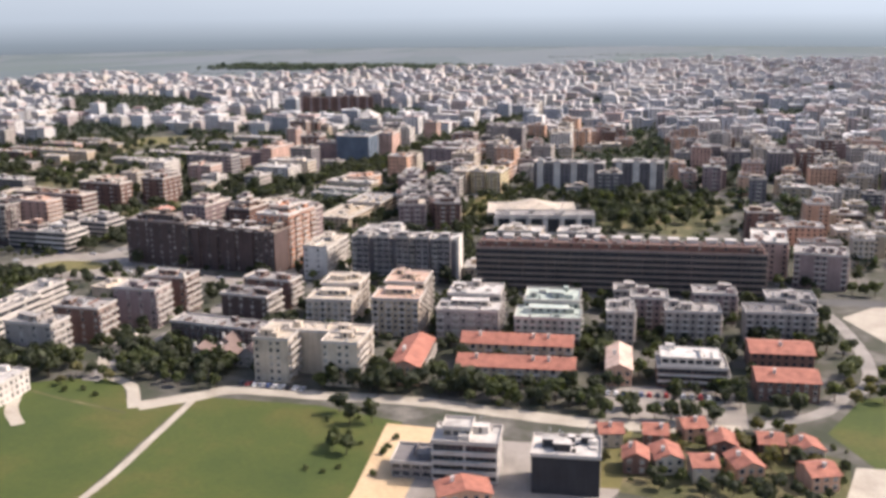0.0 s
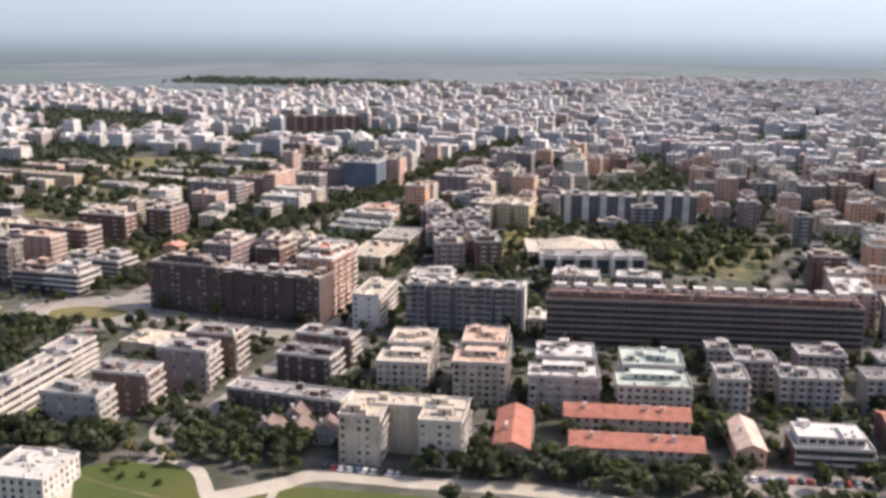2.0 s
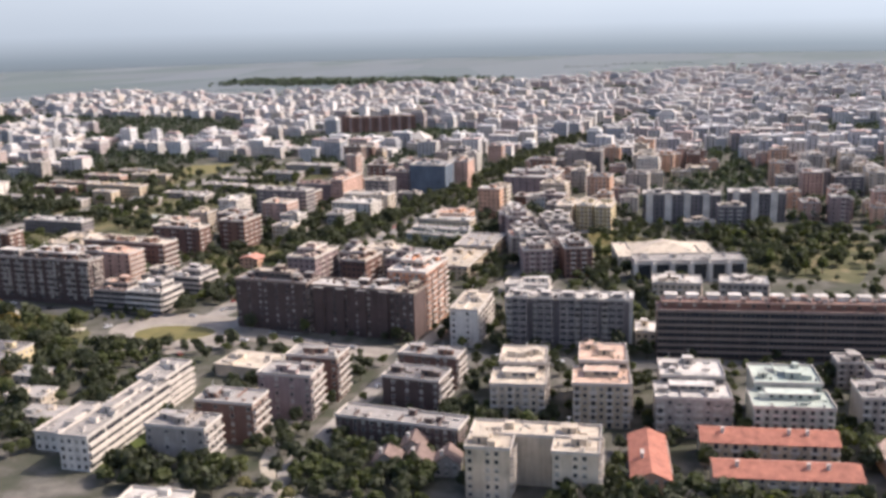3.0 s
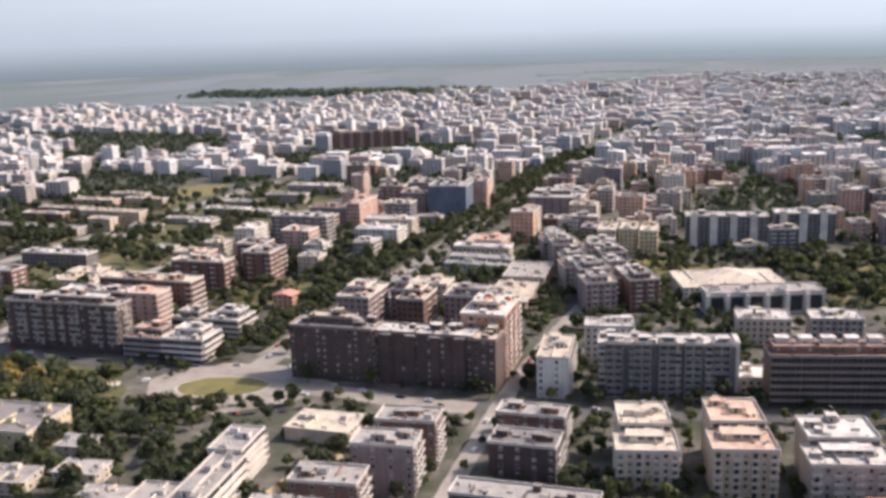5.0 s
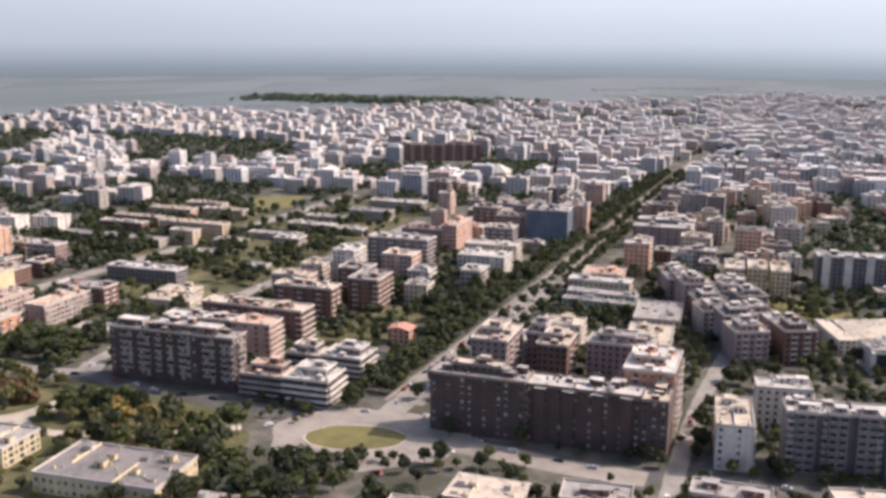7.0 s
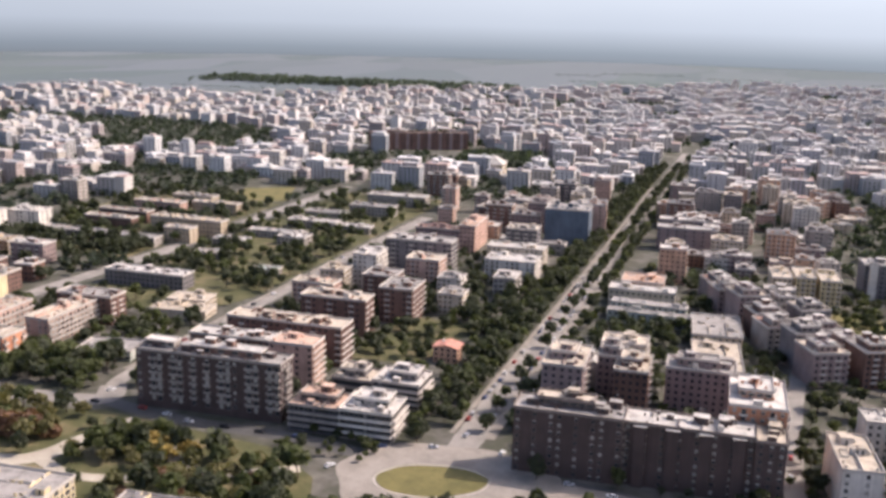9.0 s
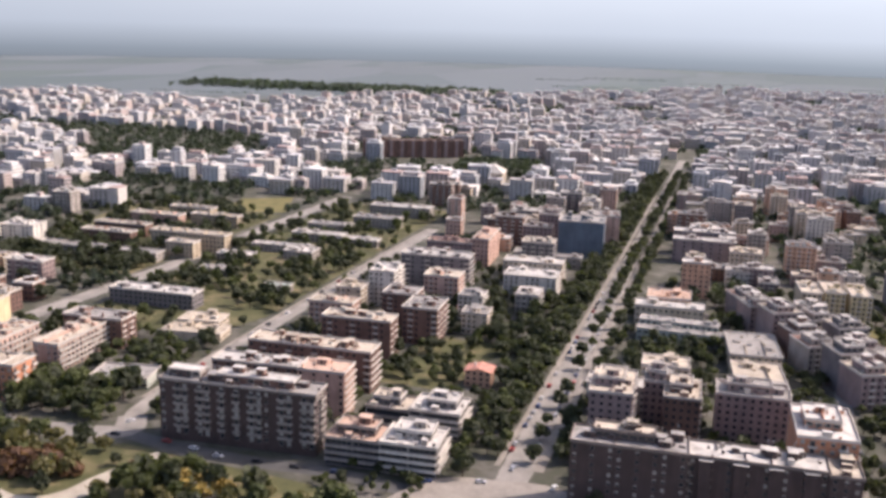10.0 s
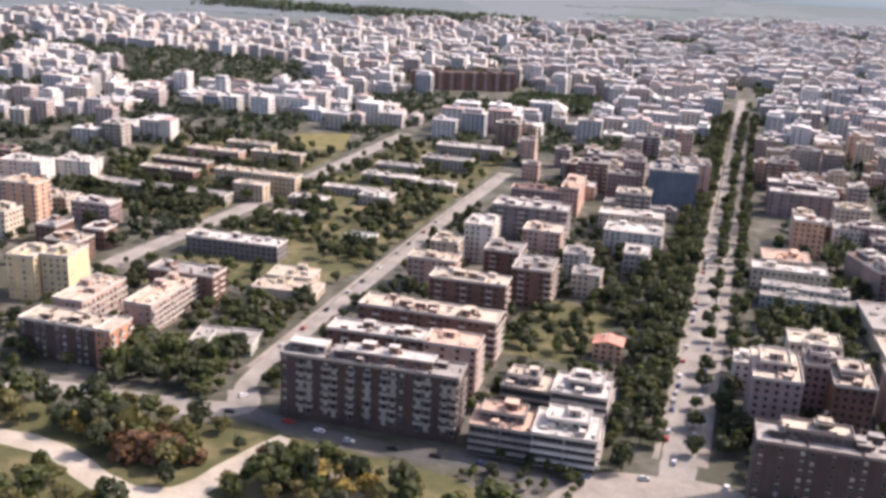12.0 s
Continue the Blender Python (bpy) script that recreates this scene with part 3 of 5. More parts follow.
def part(name, me, parent, m=None, label=""):
    if isinstance(parent, new_frame):
        return plain_part(name, me, parent.parent, parent.m @ m, label)
    return plain_part(name, me, parent, m, label)


def antenna_mesh():
    g = Geo()
    g.box(-0.04, -0.04, 0, 0.04, 0.04, 3.2, METAL)
    for z in (2.3, 2.7, 3.1):
        g.box(-0.7, -0.03, z, 0.7, 0.03, z + 0.06, METAL)
    return g.mesh("antenna")


def building(x, y, w, d, yaw, label, category="apartment building", name="apartment_building", group=""):
    FOOT.append((x, y, w, d, yaw))
    return thing(name, pose(x, y, 0, 0, 0, yaw), label, category, group)


def simple(x, y, w, d, h, yaw, wall, roof, label, front="wb", right="b", trim=TRIM, clutter=2, left="", gap=0.0, name="apartment_building", category="apartment building", group="", parapet=0.9):
    b = building(x, y, w, d, yaw, label, category, name, group)
    volume(b, 0, 0, w, d, 0, h, W[wall], R[roof], trim, front, right, left, clutter, parapet, gap, seed=int(abs(x) + abs(y)))
    return b


def gable(x, y, w, d, h, yaw, wall, tiles, label, along="y", rise=2.4, name="house", category="house", front="w", right="w", group="", chimneys=1):
    """A house with a pitched roof whose ridge runs along its depth (y) or its width (x)."""
    b = building(x, y, w, d, yaw, label, category, name, group)
    g = Geo()
    g.box(0, 0, -0.3, w, d, h, W[wall])
    if along == "y":
        for yy in (0.0, d):
            pts = [(0, yy, h), (w, yy, h), (w / 2, yy, h + rise)]
            g.poly(pts if yy == 0 else pts[::-1], W[wall])
    else:
        for xx in (0.0, w):
            pts = [(xx, 0, h), (xx, d, h), (xx, d / 2, h + rise)]
            g.poly(pts if xx > 0 else pts[::-1], W[wall])
    part("wall", g.mesh("wall"), b)
    o, th = 0.6, 0.22
    for s in (0, 1):
        g = Geo()
        if along == "y":
            xe, ze = (-o, h - rise * o / (w / 2)) if s == 0 else (w + o, h - rise * o / (w / 2))
            a = [(xe, -o, ze), (xe, d + o, ze), (w / 2, d + o, h + rise), (w / 2, -o, h + rise)]
        else:
            ye, ze = (-o, h - rise * o / (d / 2)) if s == 0 else (d + o, h - rise * o / (d / 2))
            a = [(-o, ye, ze), (w + o, ye, ze), (w + o, d / 2, h + rise), (-o, d / 2, h + rise)]
        up = [(p[0], p[1], p[2] + th) for p in a]
        flip = (along == "y") == (s == 0)
        g.poly(up[::-1] if flip else up, tiles)
        g.poly(a if flip else a[::-1], TRIM)
        for k in range(4):
            j = (k + 1) % 4
            q = [a[k], a[j], up[j], up[k]]
            g.poly(q[::-1] if flip else q, tiles)
        deck = part("roof", g.mesh("roof"), b)
    rnd = random.Random(int(abs(x * 3 + y)))
    for k in range(chimneys):
        cx, cy = (w * 0.3, rnd.uniform(0.15, 0.85) * d) if along == "y" else (rnd.uniform(0.15, 0.85) * w, d * 0.32)
        g = Geo()
        g.box(cx - 0.5, cy - 0.5, h + 0.2, cx + 0.5, cy + 0.5, h + rise + 0.9, W["white_render"])
        g.box(cx - 0.65, cy - 0.65, h + rise + 0.9, cx + 0.65, cy + 0.65, h + rise + 1.1, TRIM)
        part("chimney", g.mesh("chimney"), deck)
    for side, pattern in (("F", front), ("R", right)):
        if near(x, y):
            facade(b, side, w, d, 0, h, pattern, TRIM)
        else:
            rows = Geo()
            facade(None, side, w, d, 0, h, pattern, TRIM, joined=rows)
            tagged(part("facade", rows.mesh("facade"), b), kind="stuff")
    return b


B = 14.5                     # turn of the eastern quarter's streets
A = 3.0                      # turn of the western quarter's blocks

# --- eastern foreground: long slab and towers
b = building(-197, 483, 150, 17, B, "very long dark slab of flats with stacked balcony bands", name="slab_block")
volume(b, 0, 0, 150, 15, 0, 22.5, W["brick_dark"], R["roof_rust"], DARKTRIM, "=", "wb", clutter=0, parapet=0.8)
volume(b, 2, 4.5, 146, 10, 22.8, 2.8, W["brick_brown"], R["roof_rust"], DARKTRIM, "w.", "", clutter=0, parapet=0.3)
for i in range(15):
    g = Geo()
    x0 = 4 + i * 9.7
    g.box(x0, 9.5, 25.9, x0 + 5.2, 14.0, 28.0, W["white_render"], top=R["roof_white"])
    g.box(x0 - 0.4, 9.1, 28.0, x0 + 5.6, 14.4, 28.25, TRIM, top=R["roof_white"])
    g.box(x0 + 5.6, 7.0, 25.9, x0 + 7.4, 9.0, 27.4, W["grey_render"], top=R["roof_grey"])
    part("stair_head", g.mesh("stair_head"), b, label="white rooftop stair head")

b = building(-269, 475, 60, 18, 12, "tall white-edged blue-grey tower block with projecting bays", name="tower_block")
volume(b, 0, 2, 59, 14, 0, 24, W["slate_render"], R["roof_white"], TRIM, "b.", "", clutter=5)
volume(b, 59, 3, 1.6, 12, 0, 25.5, W["white_render"], R["roof_white"], TRIM, "", "", clutter=0, parapet=0.0)
for i, x0 in enumerate((3, 15, 26, 37, 49)):
    volume(b, x0, -0.6, 7.5, 6, 0, 25.2, W["slate_render"], R["roof_white"], TRIM, "s", "", clutter=1, parapet=1.1, seed=i)
simple(-210, 496, 13, 16, 7, 12, "cream_render", "roof_white", "low pale house beside the tower block", "w", "w", clutter=1)
b = building(-295, 467, 14, 33, 8, "narrow grey-white block with ribbed side wall")
volume(b, 0, 0, 14, 33, 0, 18.5, W["white_render"], R["roof_cream"], TRIM, "w.w.", "b", clutter=3)

# --- brick complex with the corner tower
b = building(-415, 461, 101, 18, A, "long brown-brick apartment block with pale roof edge", name="brick_block")
volume(b, 0, 0, 42, 15, 0, 26, W["brick_dark"], R["roof_grey"], DARKTRIM, "w.w.w", "b", "w", clutter=6)
volume(b, 8, 6, 22, 8, 26.3, 2.9, W["brick_dark"], R["roof_cream"], DARKTRIM, "s", "w", clutter=2)
volume(b, 42, 2.2, 48, 14, 0, 25, W["brick_dark"], R["roof_white"], DARKTRIM, "w.w.", "", clutter=4)
for i in range(4):
    volume(b, 46 + i * 12, 0.8, 4.5, 1.4, 0, 24.5, W["brick_dark"], R["roof_white"], DARKTRIM, "", "", clutter=0, parapet=0.0, seed=i)
volume(b, 90, 1, 11, 18, 0, 24.5, W["brick_dark"], R["roof_cream"], DARKTRIM, "w", "", clutter=2)
for x, y, w, d, h, wall, roof, text in (
        (-417, 516, 18, 30, 25, "mauve_render", "roof_cream", "mauve-brown apartment wing with a cream roof"), (-397, 542, 12, 16, 23, "mauve_render", "roof_grey", "slim mauve apartment wing"), (-387, 526, 15, 24, 23, "brick_brown", "roof_cream", "brown rear apartment wing with a cream roof"),
        (-366, 541, 30, 17, 22, "mauve_render", "roof_grey", "broad mauve-brown rear wing with a grey roof"), (-336, 483, 21, 32, 31, "orange_render", "roof_white", "orange-pink corner tower of flats with a white top")):
    b = building(x, y, w, d, A, text)
    volume(b, 0, 0, w, d, 0, h, W[wall], R[roof], TRIM, "wBw", "Bwb", clutter=4)
    volume(b, w * 0.15, d * 0.3, w * 0.6, d * 0.5, h + 0.3, 3.0, W[wall], R[roof], TRIM, "s", "s", clutter=1)
for x, y, w, d, h, wall, roof, text in (
        (-424, 557, 27, 14, 13, "white_render", "roof_white", "white terraced house beside the avenue"), (-402, 583, 22, 16, 16, "cream_render", "roof_cream", "cream apartment house behind the brick block"),
        (-216, 566, 26, 18, 13, "cream_render", "roof_white", "cream house with a white roof behind the slab"), (-181, 576, 25, 16, 13, "grey_render", "roof_white", "grey house with a white roof behind the slab"),
        (-284, 516, 23, 14, 19, "white_render", "roof_white", "white-roofed apartment house behind the tower block")):
    simple(x, y, w, d, h, A if x < -300 else 10, wall, roof, text, "bw", "b", clutter=3)

# --- eastern rows of apartment houses
b = building(-229.5, 322, 44, 24, 12, "cream U-shaped block of flats with a pale flat roof")
volume(b, 0, 0, 15, 12, 0, 18, W["cream_render"], R["roof_cream"], TRIM, "w.w", "b", clutter=1)
volume(b, 29, 0, 15, 12, 0, 18, W["cream_render"], R["roof_cream"], TRIM, "w.w", "Bb", clutter=1)
volume(b, 0, 12, 44, 11, 0, 18, W["cream_render"], R["roof_cream"], TRIM, "", "wb", clutter=2)
gable(-177, 339, 12.5, 36, 8, B, "peach_render", TILES, "house with an orange clay-tile roof and white gutters", rise=2.6, chimneys=2, right="b")
gable(-152, 350, 47, 14, 8, B, "beige_render", TILES, "long terrace house under a red tile roof", along="x", rise=2.8, chimneys=3, front="wb", right="w", group="red-roofed terraces")
gable(-160, 374, 47, 14, 9, B, "beige_render", TILES, "long terrace house under a red tile roof", along="x", rise=2.8, chimneys=3, front="wb", right="w", group="red-roofed terraces")
for x, y, w, d, h, wall, roof, text in (
        (-245, 388, 22, 42, 14.5, "cream_render", "roof_cream", "cream terraced apartment house with stepped pale roof"), (-212, 391.5, 22, 44, 17.5, "beige_render", "roof_peach", "beige apartment house with a sandy stepped roof"),
        (-180, 393, 28, 38, 15.5, "grey_render", "roof_white", "grey apartment house with a white roof terrace"), (-145, 399, 29, 42, 14, "sage_render", "roof_sage", "apartment house with a pale green stepped roof")):
    b = building(x, y, w, d, B, text, group="stepped apartment houses")
    volume(b, 0, 0, w, d * 0.42, 0, h, W[wall], R[roof], TRIM, "bw", "wb", clutter=0)
    volume(b, w * 0.1, d * 0.42, w * 0.86, d * 0.5, 0, h + 2.9, W[wall], R[roof], TRIM, "s", "bw", clutter=2)
    volume(b, w * 0.2, d * 0.2, w * 0.6, d * 0.14, h + 0.3, 2.2, W[wall], R[roof], TRIM, "s", "", clutter=0, parapet=0.2)
for x, y, w, d, h, wall, roof in ((-108, 416, 12, 18, 16, "grey_render", "roof_grey"), (-104, 445, 17, 15, 15, "mauve_render", "roof_grey"), (-85, 431, 24, 14, 14.5, "grey_render", "roof_grey"), (-79, 466, 20, 14, 14, "mauve_render", "roof_grey"),
                                  (-52, 444, 30, 14, 14, "grey_render", "roof_dark"), (-46, 473, 22, 15, 13, "slate_render", "roof_grey"), (-118, 468, 11, 12, 11, "grey_render", "roof_grey")):
    simple(x, y, w, d, h, B, wall, roof, "grey rounded-corner apartment house with deep balconies", "bw", "b", group="grey apartment houses")
b = building(-77, 377, 27, 19, B, "terraced house with a broad white flat roof")
volume(b, 0, 0, 27, 17, 0, 8, W["brick_brown"], R["roof_white"], TRIM, "=", "b", clutter=0)
volume(b, 1.5, 3, 23, 13, 8.3, 3, W["white_render"], R["roof_white"], TRIM, "s", "s", clutter=0, parapet=0.3)
gable(-96, 371, 10, 28, 7, B, "peach_render", tileroof("bleached_tiles", (0.62, 0.45, 0.36)), "peach house with a bleached gable roof", rise=2.2)
gable(-45, 406, 25, 18, 9, B, "brick_brown", TILES, "brown house with a red tile roof", along="x")
gable(-39, 377, 23, 16, 8, B, "brick_brown", TILES, "brown house with a red tile roof", along="x")
simple(-41, 548, 27, 20, 18.5, 4, "mauve_render", "roof_grey", "dull mauve block with white balconies at its corners", "b..b", "b")
simple(-64, 556, 19, 34, 21, 8, "pink_render", "roof_white", "pinkish-brown block with a white roof terrace", "w.w", "b")

# --- four blocks by the lane, long white school building
for x, y, w, d, h, wall in ((-335, 381, 23, 14, 19, "brick_brown"), (-335, 359, 23, 14, 18.5, "mauve_render"), (-344.5, 330, 24, 14, 16.5, "brick_brown"), (-349, 306, 24, 13, 15.5, "grey_render")):
    simple(x, y, w, d, h, 8, wall, "roof_grey", "dark square block with pink and white balconies on its sunny side", "w.", "bB", group="blocks by the lane")
b = building(-377, 292, 12, 80, 8, "long white office building with ribbon windows", name="office_building", category="office building")
volume(b, 0, 0, 12, 58, 0, 13, W["white_render"], R["roof_grey"], TRIM, "w", "=", clutter=3)
volume(b, -3, 58, 13, 22, 0, 14, W["white_render"], R["roof_grey"], TRIM, "", "=", clutter=1)
simple(-399, 302, 16, 30, 7, 8, "white_render", "roof_grey", "low grey-roofed annex beside the white offices", "w", "w", clutter=0, name="annex", category="annex")
simple(-382, 394, 28, 20, 5.5, 2, "cream_render", "roof_cream", "flat pale warehouse with a cream roof", "", "w", clutter=0, name="warehouse", category="warehouse", parapet=0.2)
simple(-297, 412, 27, 12, 14, A, "brick_brown", "roof_grey", "brown-brick block with pale roof edge", "w.w", "b")
simple(-292, 386, 25, 15, 13, A, "brick_dark", "roof_dark", "dark brick block with cream balconies", ".w", "b")
simple(-295, 351, 50, 12, 9, A, "brick_dark", "roof_grey", "long low dark block with a pale roof band", "w", "w", clutter=0)
for x, y in ((-267, 327), (-256, 330), (-246, 333), (-263, 341)):
    gable(x, y, 9, 10, 5, 15, "grey_render", TILES_DARK, "small house with a steep brown roof", rise=3.4, group="brown gabled houses")
simple(-326, 254, 22, 22, 8, 10, "white_render", "roof_white", "white house at the meadow's edge", "w", "w", clutter=0, name="house", category="house")
simple(-308, 221, 18, 16, 6, 10, "white_render", "roof_grey", "low white farm building", "w", "w", clutter=0, name="house", category="house")
b = building(-126, 269, 21, 14, B, "modern white building with dark louvred bands", name="office_building", category="office building")
volume(b, 0, 0, 21, 14, 0, 13, W["white_render"], R["roof_white"], TRIM, "=", "s", clutter=1)
volume(b, 3, 4, 9, 8, 13.3, 3, W["white_render"], R["roof_white"], TRIM, "s", "", clutter=0)
simple(-139, 266, 13, 14, 5, B, "slate_render", "roof_dark", "low dark annex of the modern building", "s", "", clutter=0, name="annex", category="annex")
simple(-94, 273, 21, 15, 12.5, B, "black_mesh", "roof_white", "dark building wrapped in black scaffold netting", "", "w.", clutter=4)
for i, (x, y, w, d) in enumerate(((-69, 318, 8, 10), (-61, 300, 9, 11), (-57, 328, 8, 9), (-47, 318, 9, 10), (-49, 299, 8, 10), (-36, 303, 9, 11), (-32, 325, 8, 10), (-20, 324, 9, 9), (-14, 306, 9, 11), (-71, 297, 8, 9), (-83, 313, 8, 9), (-115, 250, 16, 10))):
    gable(x, y, w, d, 5.5, B + (i % 3) * 8, ("brick_brown", "cream_render", "peach_render")[i % 3], TILES, "small villa with an orange tile roof", "xy"[i % 2], 1.9, group="tile-roofed villas")

# --- western quarter
b = building(-588, 462, 69, 13, 4, "dark brick block of flats with columns of pale balconies")
volume(b, 0, 0, 69, 13, 0, 26, W["brick_dark"], R["roof_grey"], W["grey_render"], "w.bb.bb.b.b.bb", "wbB", clutter=7, gap=3.0)
volume(b, 24, 4, 34, 7, 26.3, 3.0, W["brick_brown"], R["roof_white"], TRIM, "s.", "s", clutter=2, parapet=0.4)
volume(b, 2, 5, 14, 6, 26.3, 2.8, W["grey_render"], R["roof_white"], TRIM, "s", "", clutter=0, parapet=0.4)
b = building(-587, 501, 64, 15, 4, "brown and pink apartment block behind the dark brick one")
volume(b, 0, 2, 42, 12, 0, 21, W["brick_brown"], R["roof_white"], TRIM, "w.b", "", clutter=3)
volume(b, 42, 0, 22, 15, 0, 21.5, W["pink_render"], R["roof_peach"], TRIM, "w.", "b", clutter=1)
b = building(-587, 537, 63, 15, 2, "brown apartment block with a pale curved roof line")
volume(b, 0, 0, 63, 15, 0, 20, W["brick_brown"], R["roof_cream"], TRIM, "w.bw", "b", clutter=6)
for x, y, w, d, h, wall, roof, text in (
        (-570, 586, 38, 14, 20, "brick_brown", "roof_cream", "brown-brick apartment house with cream corners"), (-594, 622, 26, 14, 16, "pink_render", "roof_cream", "pinkish apartment house with cream roof"), (-593, 658, 16, 16, 15, "cream_render", "roof_cream", "cream tower house with pale roof"), (-579, 677, 16, 22, 22, "white_render", "roof_white", "white corner tower beside the street"),
        (-559, 647, 20, 18, 18, "brick_brown", "roof_grey", "brown apartment house with grey roof"), (-536, 617, 20, 24, 20, "brick_brown", "roof_grey", "tall brown apartment house with a pale side"), (-548, 691, 22, 18, 19, "pink_render", "roof_cream", "pink apartment house with cream roof"), (-575, 724, 46, 15, 23, "slate_render", "roof_white", "grey slab block with a white roof edge"),
        (-581, 758, 40, 14, 16, "brick_brown", "roof_grey", "brown apartment row with grey roof"), (-520, 672, 15, 15, 14, "white_render", "roof_grey", "white stepped house among trees"), (-510, 645, 15, 14, 12, "cream_render", "roof_grey", "cream stepped house among trees"),
        (-506, 728, 34, 22, 14.5, "white_render", "roof_white", "white apartment house with terraces"), (-489, 689, 14, 20, 13.5, "grey_render", "roof_white", "grey house with a white roof"), (-515, 764, 40, 16, 15, "cream_render", "roof_white", "cream apartment row with white roof")):
    simple(x, y, w, d, h, A, wall, roof, text, "wbw.", "bw")
b = building(-581, 797, 46, 42, A, "pinkish courtyard block with a brown roof")
volume(b, 0, 0, 34, 14, 0, 16, W["mauve_render"], R["roof_rust"], TRIM, "w", "", clutter=1)
volume(b, 34, 0, 12, 42, 0, 20, W["pink_render"], R["roof_peach"], TRIM, "w", "w.", clutter=2)
b = building(-513, 462, 47, 20, 4, "grey and white terraced building with broad balcony bands")
volume(b, 0, 0, 23, 17, 0, 11.5, W["slate_render"], R["roof_peach"], W["grey_render"], "=", "", clutter=1)
volume(b, 3, 6, 16, 9, 11.8, 2.8, W["brick_brown"], R["roof_peach"], W["grey_render"], "s", "s", clutter=1)
volume(b, 23, -1, 23, 20, 0, 12.5, W["grey_render"], R["roof_white"], W["white_render"], "=", "=", clutter=1)
volume(b, 27, 6, 15, 11, 12.8, 2.8, W["grey_render"], R["roof_white"], W["white_render"], "s", "s", clutter=1)
b = building(-511, 501, 42, 20, 2, "grey and white terraced building with set-back rooftop rooms")
volume(b, 0, 0, 20, 16, 0, 10, W["slate_render"], R["roof_cream"], W["grey_render"], "=", "", clutter=1)
volume(b, 2, 5, 12, 9, 10.3, 2.8, W["slate_render"], R["roof_cream"], TRIM, "s", "s", clutter=1)
volume(b, 20, -1, 22, 19, 0, 11.5, W["grey_render"], R["roof_white"], TRIM, "=", "=", clutter=1)
volume(b, 26, 5, 13, 11, 11.8, 2.8, W["slate_render"], R["roof_white"], TRIM, "s", "s", clutter=1)
gable(-485, 566, 13, 10, 8, A, "peach_render", tileroof("salmon_tiles", (0.58, 0.27, 0.2)), "small salmon-roofed house among trees", rise=1.6)
b = building(-714, 470, 44, 16, 2, "orange-brick block with shade painted into its dark front", group="orange brick blocks")
# front shade painted with dark brick, the sunlit end left orange
volume(b, 0, 0, 37, 15, 0, 16.5, W["brick_dark"], R["roof_cream"], TRIM, "w.w", "", clutter=2)
volume(b, 37, -0.5, 7, 16, 0, 17, W["orange_render"], R["roof_cream"], TRIM, "w", "b.", clutter=0)
for x, y, w, d, h, wall, text in ((-716, 494, 15, 34, 17, "pink_render", "pink-brick wing with ribbed balconies"), (-690, 509, 14, 43, 14, "pink_render", "pink-brick wing with ribbed balconies"), (-704, 550, 35, 14, 15.5, "brick_brown", "brown-brick block with a flat roof")):
    simple(x, y, w, d, h, 2, wall, "roof_cream" if d > 20 else "roof_grey", text, "w.w", "bB", group="orange brick blocks")
b = building(-764, 522, 30, 26, 8, "yellow tower house with a beige roof")
volume(b, 0, 0, 14, 18, 0, 22, W["yellow_render"], R["roof_cream"], TRIM, "w.", "w.", clutter=1)
volume(b, 15, 5, 14, 20, 0, 22, W["yellow_render"], R["roof_cream"], TRIM, "w", ".", clutter=1)
simple(-787, 495, 18, 20, 20, 8, "beige_render", "roof_cream", "beige tower house with cream roof", "w", "w")
simple(-786, 576, 20, 16, 12, 2, "brick_brown", "roof_cream", "brown house with a cream roof", "w", "w")
simple(-820, 643, 26, 14, 13, 4, "mauve_render", "roof_white", "mauve block with white roof edge", "b.", "w")
simple(-728, 623, 56, 14, 9, A, "slate_render", "roof_white", "long school block with a white roof", "s", "w", name="school_building", category="school")
b = building(-661, 575, 34, 36, 8, "low white school hall with an irregular roof", name="school_hall", category="school")
volume(b, 0, 0, 34, 16, 0, 4.5, W["cream_render"], R["roof_cream"], TRIM, "", "w", clutter=0, parapet=0.3)
volume(b, 3, 16, 24, 16, 0, 6, W["cream_render"], R["roof_cream"], TRIM, "", "w", clutter=1, parapet=0.3)
simple(-652, 501, 28, 18, 4.5, 12, "sage_render", "roof_grey", "low pavilion with a weathered flat roof", "s", "w", clutter=0, name="pavilion", category="pavilion")
for x, y, w, d, h, wall in ((-844, 751, 43, 10, 10.5, "brick_brown"), (-856, 784, 46, 11, 9, "brick_brown"), (-788, 759, 62, 12, 13, "beige_render"), (-761, 737, 22, 11, 11, "beige_render"), (-852, 827, 45, 12, 9, "pink_render"), (-804, 842, 43, 10, 9, "beige_render"), (-857, 716, 100, 12, 6, "grey_render"), (-838, 864, 40, 11, 9, "beige_render")):
    simple(x, y, w, d, h, 1, wall, "roof_cream" if h > 7 else "roof_grey", "long barracks block with a pale roof", "w", ".w", clutter=0, name="barracks", category="barracks", group="barracks rows")
for x, y, w, d, h in ((-921, 699, 31, 18, 16.5), (-896, 725, 27, 19, 14)):
    simple(x, y, w, d, h, 8, "white_render", "roof_white", "white apartment block with sunny side", "w.w", ".w")
